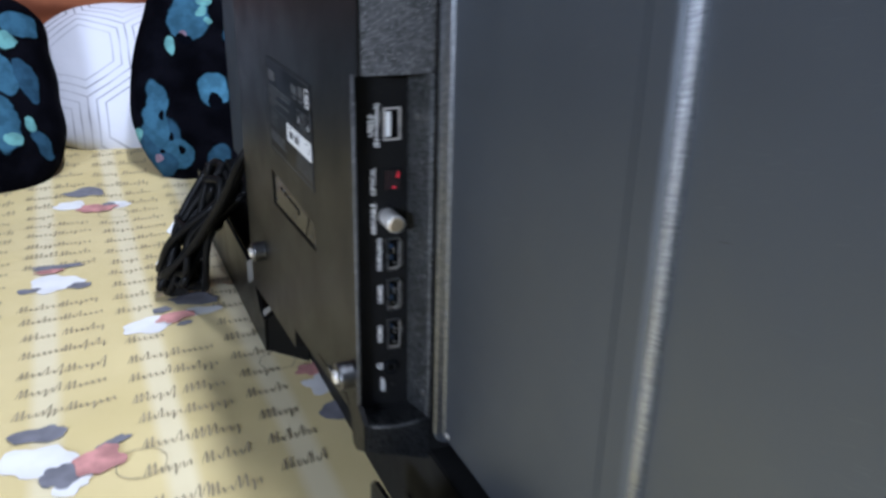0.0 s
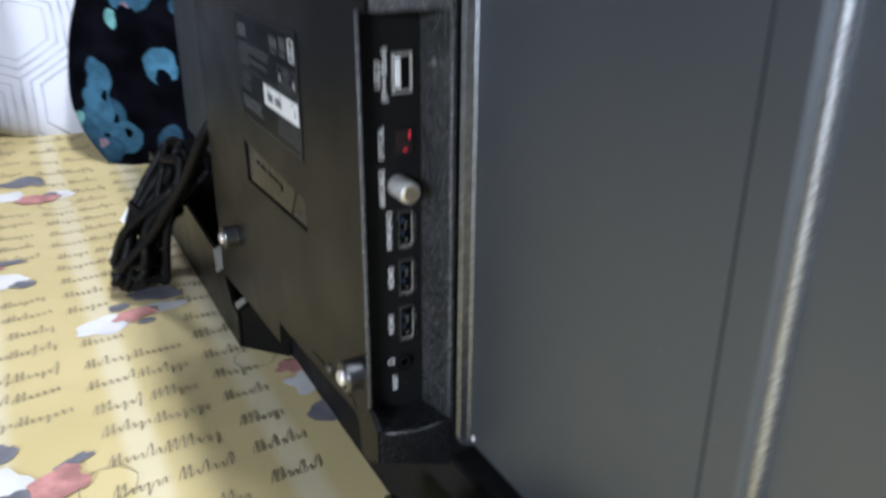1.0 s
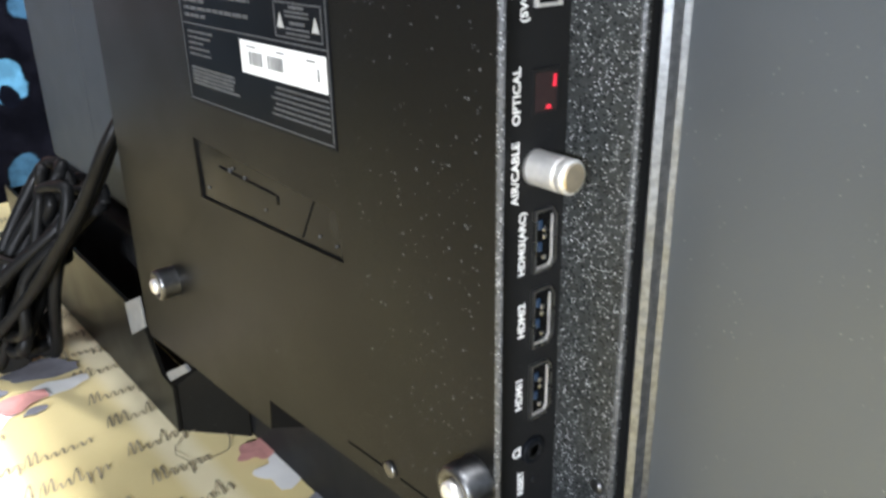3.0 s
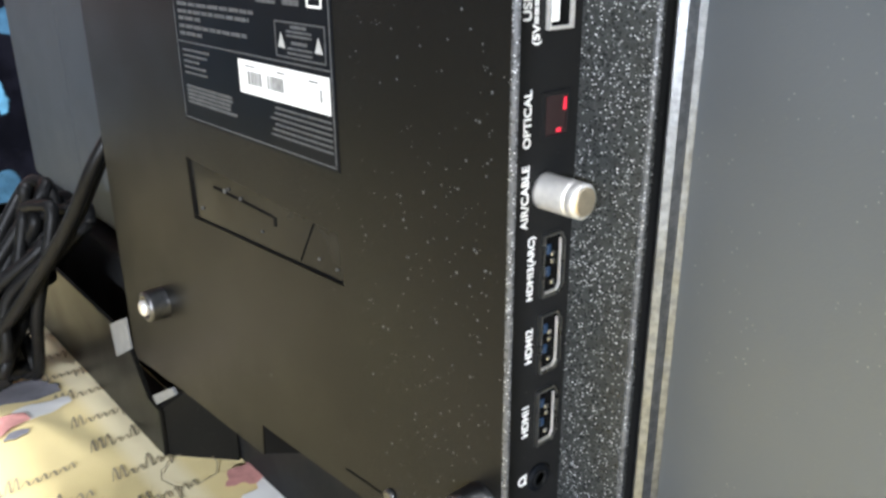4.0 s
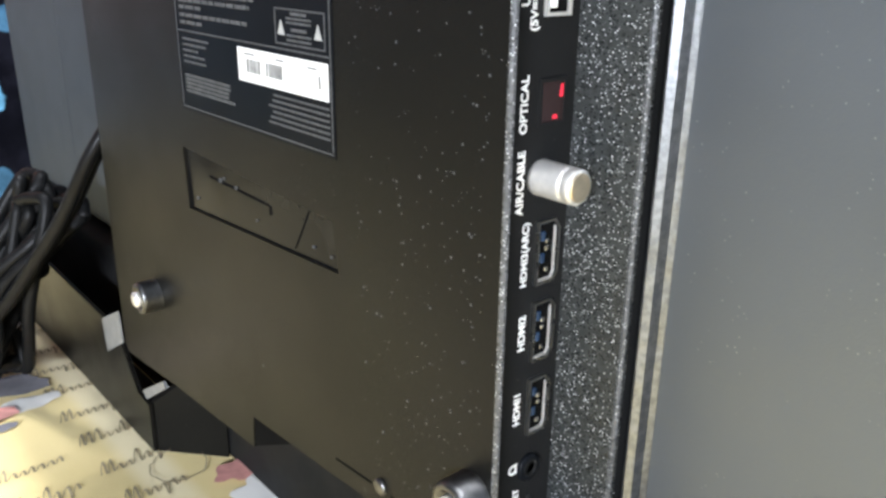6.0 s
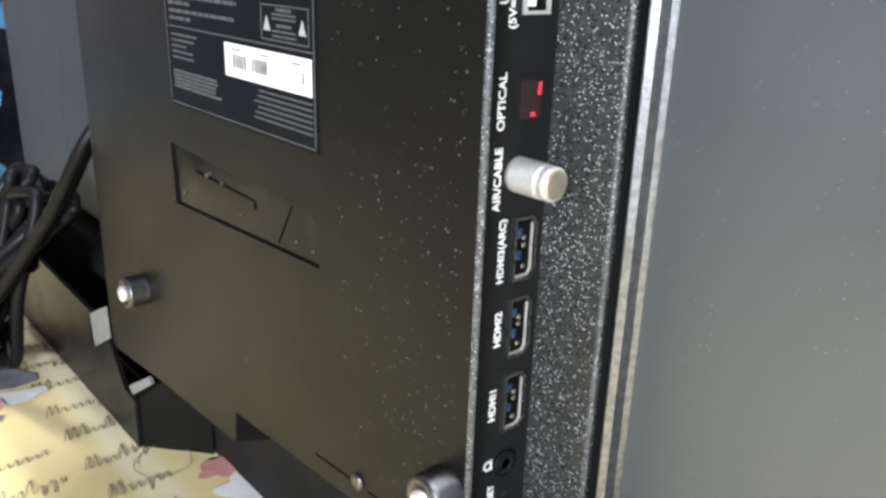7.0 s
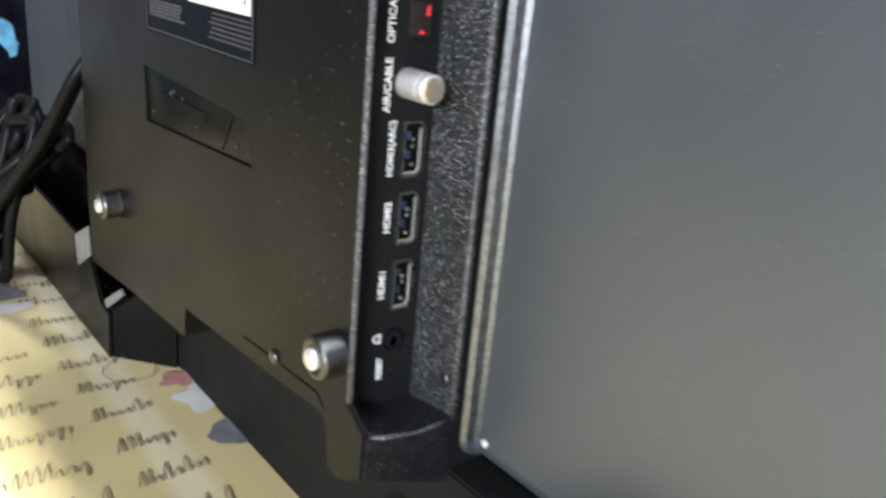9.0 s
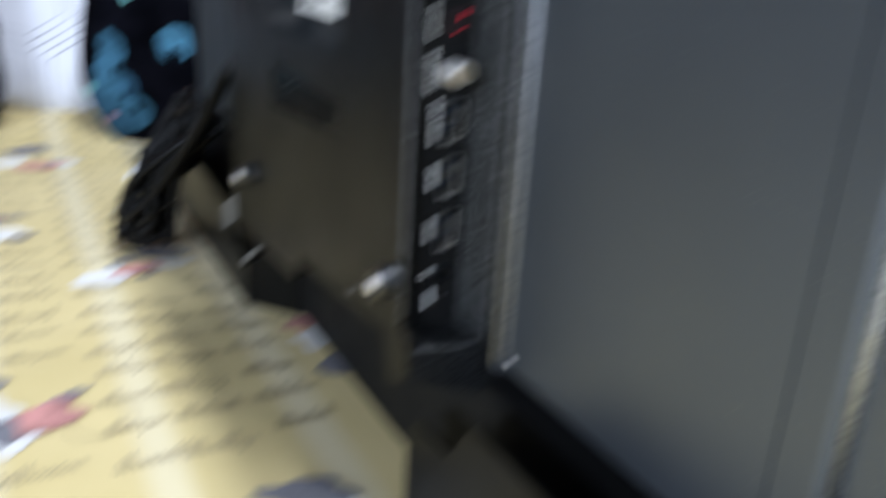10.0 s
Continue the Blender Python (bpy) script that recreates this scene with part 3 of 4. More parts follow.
part("panel_edge", bm, M_LIP, tv, "paler steel strip standing in for the highlight on the pressed lip")

# plastic cover: back plate with its uneven lower edge, and the body behind it
bm = bmesh.new()
outline = [(YS, 0.6020), (YS, ZR0 + 0.002), (YA, ZR0 + 0.008), (YA, ZR1), (YS, ZR1), (YS, TOP), (0.606, TOP), (0.6085, 0.585), (0.6060, 0.5800), (0.545, 0.5860), (0.503, 0.5885),
           (0.4735, 0.5905), (0.4720, 0.6050), (0.394, 0.6105), (0.3565, 0.6140), (0.3525, 0.6115), (0.3505, 0.5955), (0.3440, 0.5945)]
HOLE = [(0.4090, 0.6845), (0.4115, 0.7005), (0.5140, 0.7045), (0.5130, 0.6800)]
fronts = []
for loop in (outline, HOLE):
    ring_front = [bm.verts.new((XB, y, z)) for y, z in loop]
    ring_back = [bm.verts.new((XB + 0.0026, y, z)) for y, z in loop]
    for i in range(len(loop)):
        q = (i + 1) % len(loop)
        bm.faces.new((ring_front[i], ring_front[q], ring_back[q], ring_back[i]))
        fronts.append(bm.edges.get((ring_front[i], ring_front[q])))
bmesh.ops.triangle_fill(bm, edges=fronts, use_beauty=True)
prism(bm, [(0.3525, 0.617), (0.3525, TOP), (0.6035, TOP), (0.6035, 0.587), (0.54, 0.591), (0.476, 0.595), (0.474, 0.610), (0.36, 0.6185)], "x", XB + 0.0020, 0.1745)
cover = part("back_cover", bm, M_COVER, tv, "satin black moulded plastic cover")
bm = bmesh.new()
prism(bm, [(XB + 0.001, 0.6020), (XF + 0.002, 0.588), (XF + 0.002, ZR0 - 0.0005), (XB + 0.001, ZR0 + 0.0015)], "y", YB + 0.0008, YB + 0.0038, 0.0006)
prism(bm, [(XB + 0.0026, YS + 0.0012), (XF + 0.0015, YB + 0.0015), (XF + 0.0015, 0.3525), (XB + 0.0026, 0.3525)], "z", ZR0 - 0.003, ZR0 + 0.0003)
part("side_wall", bm, M_SIDE_DIM, cover, "coarse-grained black plastic side")
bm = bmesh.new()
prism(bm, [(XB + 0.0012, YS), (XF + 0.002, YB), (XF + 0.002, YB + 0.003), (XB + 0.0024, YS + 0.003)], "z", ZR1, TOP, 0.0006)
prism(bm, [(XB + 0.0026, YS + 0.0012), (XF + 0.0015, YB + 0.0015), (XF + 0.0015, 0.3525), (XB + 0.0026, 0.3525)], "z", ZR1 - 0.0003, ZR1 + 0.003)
part("side_wall", bm, M_SIDE_LIT, cover, "coarse-grained black plastic side")
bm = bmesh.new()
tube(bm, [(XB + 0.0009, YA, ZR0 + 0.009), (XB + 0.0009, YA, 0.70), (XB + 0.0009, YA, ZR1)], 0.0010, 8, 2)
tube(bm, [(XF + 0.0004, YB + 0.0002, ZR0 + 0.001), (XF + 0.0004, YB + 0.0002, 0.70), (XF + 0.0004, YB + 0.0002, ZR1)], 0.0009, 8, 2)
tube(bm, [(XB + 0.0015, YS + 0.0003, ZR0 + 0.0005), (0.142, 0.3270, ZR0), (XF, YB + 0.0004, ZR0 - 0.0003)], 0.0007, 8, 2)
part("recess_rim", bm, M_SIDE_LIT, cover, "rounded grained rim of the port recess", True)
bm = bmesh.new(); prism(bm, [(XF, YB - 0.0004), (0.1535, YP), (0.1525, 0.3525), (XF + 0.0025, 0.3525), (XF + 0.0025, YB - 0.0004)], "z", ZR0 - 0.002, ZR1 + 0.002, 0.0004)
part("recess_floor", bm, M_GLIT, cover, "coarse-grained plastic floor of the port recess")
bm = bmesh.new(); box(bm, XF + 0.002, 0.175, YB + 0.001, 0.3525, 0.590, TOP)
part("inner_frame", bm, M_BLACK, cover)
bm = bmesh.new(); box(bm, XB + 0.0026, 0.1533, YP, 0.3522, ZR0, ZR1)
plate = part("port_plate", bm, M_BLACK, tv, "matt black port plate with white lettering")

# lower strip, with two proud blocks for the feet
bm = bmesh.new(); box(bm, 0.1585, 0.1755, 0.026, 0.927, BED - 0.003, 0.594, 0.001)
part("lower_strip", bm, M_BLACK, tv)


def block(far):
    """Housing of a foot: a plate with a cut corner, and a box behind it."""
    if far:
        pts = [(0.601, BED - 0.003), (0.600, 0.5490), (0.6158, 0.5490), (0.6305, 0.5715), (0.656, 0.5800), (0.73, 0.5815), (0.928, 0.586), (0.928, BED - 0.003)]
        x0, ends = 0.1280, (0.602, 0.9255)
    else:
        pts = [(0.341, BED - 0.003), (0.341, 0.5735), (0.333, 0.5800), (0.3030, 0.5815), (0.2890, 0.6045), (0.0325, 0.6065), (0.0325, BED - 0.003)]
        x0, ends = 0.1290, (0.0345, 0.3390)
    bm = bmesh.new()
    prism(bm, pts, "x", x0, x0 + 0.0025, 0.0008)
    if far:
        # slanting end wall, its top rising towards the back
        corners = ((x0 + 0.0025, 0.601, 0.549), (0.157, 0.572, 0.580), (0.157, 0.576, 0.580), (x0 + 0.0025, 0.605, 0.549))
        low = [bm.verts.new((x, y, BED - 0.003)) for x, y, _ in corners]
        high = [bm.verts.new(c) for c in corners]
        bm.faces.new(low), bm.faces.new(high)
        for i in range(4):
            bm.faces.new((low[i], low[(i + 1) % 4], high[(i + 1) % 4], high[i]))
    else:
        box(bm, x0 + 0.0025, 0.157, ends[1] - 0.0025, ends[1], BED - 0.003, 0.553)
    far_end = ends[1] if far else ends[0]
    box(bm, x0 + 0.0025, 0.157, far_end - 0.0012, far_end + 0.0012, BED - 0.003, 0.583)
    box(bm, x0 + 0.0025, 0.157, ends[0] + 0.003, ends[1] - 0.003, BED - 0.003, BED + 0.001)
    return bm


for far in (True, False):
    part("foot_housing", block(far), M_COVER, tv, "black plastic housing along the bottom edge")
# pale tabs under the cover's corner
M_TAB = plain("pale_grey_tab", (0.17, 0.17, 0.165), 0.45, spread=0.1, scale=200)
bm = bmesh.new(); prism(bm, [(0.656, 0.5795), (0.627, 0.5940), (0.6255, 0.5760), (0.6530, 0.5600)], "x", 0.1268, 0.1278, 0.0003)
part("bracket", bm, M_TAB, tv, "pale grey bracket tab")
bm = bmesh.new(); prism(bm, [(0.6105, 0.5530), (0.5805, 0.5712), (0.5765, 0.5690), (0.6065, 0.5492)], "x", 0.1290, 0.1310, 0.0003)
part("bracket", bm, M_TAB, tv, "pale grey bracket tab")

# wall-mount screws with their spacers
for y, z in ((0.3475, 0.6400), (0.3475, 0.838), (0.5580, 0.6280), (0.5580, 0.834)):
    bm = bmesh.new()
    prof = [(0.0074, XB + 0.0005)]
    for q in range(7):
        prof += [(0.0074, XB - 0.0006 - 0.0011 * q), (0.0070, XB - 0.0011 - 0.0011 * q)]
    ring(bm, (y, z), prof + [(0.0070, XB - 0.0085), (0.0060, XB - 0.0090), (0.0050, XB - 0.0090), (0.0050, XB - 0.007), (0.001, XB - 0.007)], "x", 28)
    spacer = part("mount_spacer", bm, M_DARKSTEEL, tv, "ribbed zinc spacer", True)
    bm = bmesh.new()
    ring(bm, (y, z), [(0.0036, XB - 0.007), (0.0036, XB - 0.0100), (0.0028, XB - 0.0108), (0.0005, XB - 0.0109)], "x", 20)
    head = part("mount_screw", bm, M_STEEL, spacer, "bright screw head", True)
bm = bmesh.new(); ring(bm, (0.3890, 0.6195), [(0.0028, XB + 0.0004), (0.0028, XB - 0.0009), (0.0018, XB - 0.0014), (0.0004, XB - 0.0014)], "x", 16)
part("small_screw", bm, M_DARKSTEEL, cover, "", True)
bm = bmesh.new(); ring(bm, (0.3330, 0.6290), [(0.0022, XF - 0.0002), (0.0022, XF - 0.0016), (0.0014, XF - 0.0021), (0.0004, XF - 0.0021)], "x", 16)
part("small_screw", bm, M_DARKSTEEL, cover, "", True)
bm = bmesh.new(); ring(bm, (0.3400, 0.7760), [(0.0022, XF - 0.0012), (0.0022, XF - 0.0032), (0.0014, XF - 0.0037), (0.0004, XF - 0.0037)], "x", 16)
part("small_screw", bm, M_DARKSTEEL, cover, "", True)
bm = bmesh.new(); ring(bm, (0.3190, 0.6085), [(0.0016, PAN + 0.0006), (0.0016, PAN - 0.0006), (0.0008, PAN - 0.001), (0.0003, PAN - 0.001)], "x", 14)
part("small_screw", bm, M_STEEL, tv, "", True)
# a scratch and dust marks
bm = bmesh.new(); prism(bm, [(0.1485, 0.7815), (0.1492, 0.7810), (0.1535, 0.7803), (0.1528, 0.7808)], "x", PAN + 0.0044, PAN + 0.0047)
part("scratch", bm, M_GREYINK, tv, "small pale scratch")
for y, z, r in ((0.461, 0.632, 0.0006), (0.441, 0.655, 0.0003), (0.372, 0.70, 0.0002), (0.366, 0.672, 0.0003)):
    bm = bmesh.new(); ring(bm, (y, z), [(r, XB + 0.0001), (r * 0.8, XB - 0.0001)], "x", 8)
    part("dust_mark", bm, M_GREYINK, cover)
# dusty specks, thicker near the recess, where they also paint a grey sheen
bm = bmesh.new()
for _ in range(260):
    y, z, q = 0.346 + 0.055 * rng.random() ** 1.4, rng.uniform(0.625, 0.80), 0.00012 + 0.00022 * rng.random() ** 3
    box(bm, XB - 0.0001, XB + 0.0001, y - q, y + q, z - q * rng.uniform(0.6, 1.5), z + q)
tagged(part("dust_glint", bm, M_GREYINK, cover, "scattered pale dusty specks, also painting a grey sheen on the cover"), kind="stuff")
# fine joint above the lower edge
bm = bmesh.new()
for a, b in (((0.414, 0.6165), (0.394, 0.6180)), ((0.384, 0.6185), (0.3590, 0.6200)), ((0.3590, 0.6200), (0.3545, 0.6165))):
    d = Vector((b[0] - a[0], b[1] - a[1])).normalized() * 0.0004
    prism(bm, [(a[0] - d.y, a[1] + d.x), (b[0] - d.y, b[1] + d.x), (b[0] + d.y, b[1] - d.x), (a[0] + d.y, a[1] - d.x)], "x", XB - 0.00015, XB + 0.001)
part("joint", bm, M_HOLE, cover, "thin dark joint line")

# glossy recessed inset below the label
k = Mat("glossy_black_plastic")
k.set(k.mix(k.ramp(k.noise(60), 0.35, 0.65), (0.006, 0.006, 0.006), (0.013, 0.0125, 0.011)), k.ramp(k.noise(35, 4), 0.3, 0.7, 0.12, 0.24), spec=0.065)
k.bump(k.noise(160, 3), 0.10, 0.0004)
M_INSET = k.m
DEEP = XB + 0.0011
bm = bmesh.new(); prism(bm, [(0.4085, 0.6835), (0.4105, 0.7015), (0.5150, 0.7055), (0.5140, 0.6790)], "x", DEEP, XB + 0.0025)
inset = part("inset_plate", bm, M_INSET, tv, "glossy black plate set into the cover")
bm = bmesh.new()
prism(bm, [(0.4090, 0.6847), (0.4090, 0.6852), (0.5130, 0.6807), (0.5130, 0.6802)], "x", DEEP - 0.0002, DEEP)
prism(bm, [(0.5130, 0.6812), (0.5140, 0.7045), (0.5136, 0.7045), (0.5126, 0.6812)], "x", DEEP - 0.0002, DEEP)
part("inset_edge", bm, M_HOLE, inset, "dark edge of the inset")
bm = bmesh.new(); prism(bm, [(0.4520, 0.6958), (0.4520, 0.6963), (0.4945, 0.6971), (0.4945, 0.6965)], "x", DEEP - 0.0002, DEEP)
part("pocket", bm, M_HOLE, inset, "thin dark slot")
bm = bmesh.new(); prism(bm, [(0.4500, 0.6925), (0.4500, 0.6958), (0.4950, 0.6965), (0.4950, 0.6925)], "x", DEEP - 0.0006, DEEP, 0.0002)
part("latch_bar", bm, M_INSET, inset, "glossy moulded bar")
# pale specks drawn as glints on the glossy inset
bm = bmesh.new()
for gy, gz, gw in ((0.4860, 0.6962, .0013), (0.4830, 0.6978, .0008), (0.4740, 0.6962, .0010), (0.5065, 0.6850, .0009), (0.4140, 0.6880, .0006), (0.4240, 0.6885, .0007), (0.4600, 0.6880, .0006)):
    box(bm, DEEP - 0.0005, DEEP, gy - gw, gy + gw * 0.4, gz, gz + gw * 1.1)
tagged(part("inset_glint", bm, M_GREYINK, inset, "small pale specks painted as glints"), kind="stuff")
bm = bmesh.new(); prism(bm, [(0.4350, 0.6850), (0.4355, 0.6850), (0.4263, 0.7000), (0.4258, 0.7000)], "x", DEEP - 0.0003, DEEP)
part("divider", bm, M_HOLE, inset)
# black wedge that puts the notch's shade into colour
bm = bmesh.new(); prism(bm, [(0.4725, 0.6065), (0.4730, 0.5910), (0.4440, 0.6065), (0.4440, 0.6090)], "x", XB + 0.0006, XB + 0.0018)
part("notch_shade", bm, M_HOLE, cover, "black plate standing in for shade in the triangular notch")

# rating label
L0, L1, LZ0, LZ1 = 0.4080, 0.5095, 0.7200, 0.7790
bm = bmesh.new(); box(bm, XB - 0.00025, XB + 0.0005, L0, L1, LZ0, LZ1)
rating = part("rating_label", bm, M_LABEL, tv, "black rating label with grey print")


def flat(name, boxes, mat, parent, label="", lift=0.0004):
    bm = bmesh.new()
    for y0, y1, z0, z1 in boxes:
        box(bm, XB - lift, XB - lift + 0.0002, y0, y1, z0, z1)
    return part(name, bm, mat, parent, label)


w = 0.00045
flat("label_border", [(L0 + .001, L1 - .001, LZ0 + .001, LZ0 + .001 + w), (L0 + .001, L0 + .001 + w, LZ0 + .002, LZ1 - .001), (L1 - .001 - w, L1 - .001, LZ0 + .002, LZ1 - .001),
                      (L0 + .002, L1 - .002, 0.7484, 0.7484 + w), (L0 + .001, L1 - .001, LZ1 - .001 - w, LZ1 - .001)], M_GREYINK, rating)
sticker = flat("barcode_sticker", [(0.4105, 0.4630, 0.7362, 0.7468)], M_LABELWHITE, rating, "white sticker with a barcode", 0.0005)
rows, y = [], 0.457
while y > 0.436:
    wd = rng.uniform(0.0004, 0.0012)
    if abs(y - 0.4475) > 0.0012:
        rows.append((y - wd, y, 0.7393, 0.7435))
    y -= wd + rng.uniform(0.0004, 0.0010)
rows.append((0.4143, 0.4151, 0.7393, 0.7430))
tagged(flat("barcode", rows, M_BAR, rating, "", 0.0007), kind="stuff")
tagged(flat("fine_print", [(0.452, 0.4585, 0.7448, 0.7453), (0.434, 0.439, 0.7448, 0.7453), (0.416, 0.421, 0.7445, 0.7450)], M_BAR, rating, "", 0.0007), kind="stuff")
lines = []
for z, a, b in ((0.7610, 0.505, 0.451), (0.7585, 0.505, 0.454), (0.7562, 0.505, 0.488), (0.7535, 0.505, 0.456), (0.7510, 0.505, 0.488)):
    q = a
    while q > b:
        wd = rng.uniform(0.003, 0.008)
        lines.append((max(b, q - wd), q, z, z + 0.0012))
        q -= wd + 0.0009
tagged(flat("fine_print", lines, M_GREYINK, rating), kind="stuff")
lines = [(0.4105, rng.uniform(0.441, 0.4455), 0.7338 - 0.00175 * i, 0.7338 - 0.00175 * i + 0.0006) for i in range(6)]
lines += [(rng.uniform(0.467, 0.472), 0.5045, 0.7325 - 0.0014 * i, 0.7325 - 0.0014 * i + 0.0009) for i in range(5)]
lines += [(rng.uniform(0.484, 0.495), 0.5045, 0.7455 - 0.0020 * i, 0.7455 - 0.0020 * i + 0.0007) for i in range(5)]
tagged(flat("fine_print", lines, M_GREYINK, rating), kind="stuff")
# caution box with two triangles, square mark and brand shape
cb = [(0.4115, 0.4385, 0.7500, 0.7500 + w), (0.4115, 0.4385, 0.7600, 0.7600 + w), (0.4115, 0.4115 + w, 0.7500, 0.7603), (0.4385 - w, 0.4385, 0.7500, 0.7603)]
cb += [(0.4185, 0.4320, z, z + 0.0006) for z in (0.7512, 0.7526, 0.7562, 0.7574)] + [(0.421, 0.4295, z, z + 0.0009) for z in (0.7541, 0.7586)]
tagged(flat("caution_box", cb, M_GREYINK, rating), kind="stuff")
for y in (0.4150, 0.4350):
    bm = bmesh.new(); prism(bm, [(y - 0.0020, 0.7528), (y + 0.0020, 0.7528), (y, 0.7572)], "x", XB - 0.0004, XB - 0.0002)
    part("caution_triangle", bm, M_MIDINK, rating)
flat("square_mark", [(0.4125, 0.4200, 0.7650, 0.7656), (0.4125, 0.4200, 0.7744, 0.775), (0.4125, 0.4131, 0.7650, 0.775), (0.4194, 0.4200, 0.7650, 0.775),
                     (0.4145, 0.4180, 0.7675, 0.7681), (0.4145, 0.4150, 0.7675, 0.772), (0.4175, 0.4180, 0.7675, 0.772)], M_INK, rating)
tagged(flat("plain_mark", [(0.437, 0.4485, 0.7675, 0.7725), (0.437, 0.4485, 0.7650, 0.7660), (0.424, 0.433, 0.7680, 0.774), (0.424, 0.433, 0.7650, 0.7667), (0.4885, 0.5045, 0.7655, 0.7720)], M_GREYINK, rating), kind="stuff")


# ports, all facing the near end
def hdmi(zc):
    xc = 0.1462
    z0, z1, x0, x1, c = zc - 0.0086, zc + 0.0086, xc - 0.0040, xc + 0.0040, 0.0024
    outer = [(x0, z0), (x1 - c * 0.7, z0), (x1, z0 + c), (x1, z1 - c), (x1 - c * 0.7, z1), (x0, z1)]
    t = 0.00048
    inner = [(x0 + t, z0 + t), (x1 - c * 0.7 - t * .4, z0 + t), (x1 - t, z0 + c + t * .4), (x1 - t, z1 - c - t * .4), (x1 - c * 0.7 - t * .4, z1 - t), (x0 + t, z1 - t)]
    bm = bmesh.new()
    n = len(outer)
    rows = [[bm.verts.new((x, y, z)) for x, z in pts] for pts, y in ((outer, YP + 0.0005), (outer, YP - 0.0010), (inner, YP - 0.0010), (inner, YP + 0.0008))]
    for a, b in zip(rows, rows[1:]):
        for i in range(n):
            bm.faces.new((a[i], a[(i + 1) % n], b[(i + 1) % n], b[i]))
    port = part("hdmi_port", bm, M_SOCKET, tv, "bright metal socket")
    bm = bmesh.new(); prism(bm, inner, "y", YP - 0.0002, YP - 0.0001)
    part("cavity", bm, M_HOLE, port)
    for q in (0.0048, -0.0012):
        bm = bmesh.new(); box(bm, xc - 0.0026, xc - 0.0012, YP - 0.0009, YP - 0.0002, zc + q - 0.0016, zc + q + 0.0010, 0.0002, 1)
        part("tongue", bm, M_PORTBLUE, port, "blue plastic tongue")
    for q in (-0.0048, 0.0010, 0.0030):
        bm = bmesh.new(); box(bm, xc - 0.0010, xc + 0.0004, YP - 0.0009, YP - 0.0003, zc + q - 0.0006, zc + q + 0.0006, 0.0002, 1)
        part("spring_contact", bm, M_SOCKET, port)
    bm = bmesh.new()
    prism(bm, [(x0 + 0.0008, z0 + 0.0010), (x1 - 0.0024, z0 + 0.0010), (x1 - 0.0014, z0 + 0.0026), (x1 - 0.0014, z1 - 0.0020), (x1 - 0.0017, z1 - 0.0020), (x1 - 0.0017, z0 + 0.0027), (x1 - 0.0026, z0 + 0.0014), (x0 + 0.0008, z0 + 0.0014)], "y", YP - 0.0009, YP - 0.0002)
    part("inner_shell", bm, M_STEEL, port)


for zc in (0.7045, 0.6822, 0.6595):
    hdmi(zc)

UX, UZ = 0.1450, 0.7710
bm = bmesh.new()
for b in ((-.0043, -.0035, -.0078, .0078), (.0035, .0043, -.0078, .0078), (-.0035, .0035, -.0078, -.0070), (-.0035, .0035, .0070, .0078)):
    box(bm, UX + b[0], UX + b[1], YP - 0.001, YP + 0.0004, UZ + b[2], UZ + b[3])
usb = part("usb_port", bm, M_STEEL, tv, "bright metal socket")
bm = bmesh.new(); box(bm, UX - .0035, UX + .0035, YP - 0.0002, YP - 0.0001, UZ - .0070, UZ + .0070)
part("cavity", bm, M_HOLE, usb)
bm = bmesh.new(); box(bm, UX - .0030, UX - .0006, YP - 0.0009, YP - 0.0002, UZ - .0060, UZ + .0060, 0.0002, 1)
part("tongue", bm, M_INK, usb, "white plastic tongue")

bm = bmesh.new()
box(bm, 0.1400, 0.1409, YP - 0.0008, YP + 0.0004, 0.7375, 0.7490); box(bm, 0.1488, 0.1497, YP - 0.0008, YP + 0.0004, 0.7375, 0.7490)
box(bm, 0.1409, 0.1488, YP - 0.0008, YP + 0.0004, 0.7375, 0.7384); box(bm, 0.1409, 0.1488, YP - 0.0008, YP + 0.0004, 0.7481, 0.7490)
optical = part("optical_port", bm, M_BLACK, tv, "square black optical socket with a red glow")
M_SMOKE = plain("smoked_red_shutter", (0.022, 0.012, 0.012), 0.25)
bm = bmesh.new(); box(bm, 0.1409, 0.1488, YP - 0.0003, YP - 0.0001, 0.7384, 0.7481)
part("shutter", bm, M_SMOKE, optical, "dark red shutter")
bm = bmesh.new()
prism(bm, [(0.1475, 0.7442), (0.1485, 0.7442), (0.1485, 0.7472), (0.1479, 0.7472)], "y", YP - 0.0005, YP - 0.0003)
prism(bm, [(0.1453, 0.7390), (0.1469, 0.7390), (0.1467, 0.7400), (0.1455, 0.7399)], "y", YP - 0.0005, YP - 0.0003)
part("red_light", bm, M_RED, optical, "red light leaking round the shutter")

bm = bmesh.new()
prof = [(0.0046, YP + 0.0003), (0.0046, YP - 0.0012)]
for i in range(11):
    prof += [(0.00455, YP - 0.0014 - 0.0007 * i), (0.00448, YP - 0.00175 - 0.0007 * i)]
prof += [(0.00455, YP - 0.0094), (0.0042, YP - 0.0097), (0.0042, YP - 0.0101), (0.00445, YP - 0.0103), (0.00445, YP - 0.0122), (0.0041, YP - 0.0127), (0.0036, YP - 0.0127), (0.0008, YP - 0.0126)]
ring(bm, (0.1425, 0.7248), prof, "y", 32)
coax = part("coaxial_connector", bm, M_STEEL, tv, "threaded nickel aerial connector", True)
bm = bmesh.new(); ring(bm, (0.1425, 0.7248), [(0.0036, YP - 0.0125), (0.0036, YP - 0.0130), (0.0033, YP - 0.0132), (0.0006, YP - 0.0132)], "y", 24)
part("face", bm, M_BRASS, coax, "pale dielectric face")

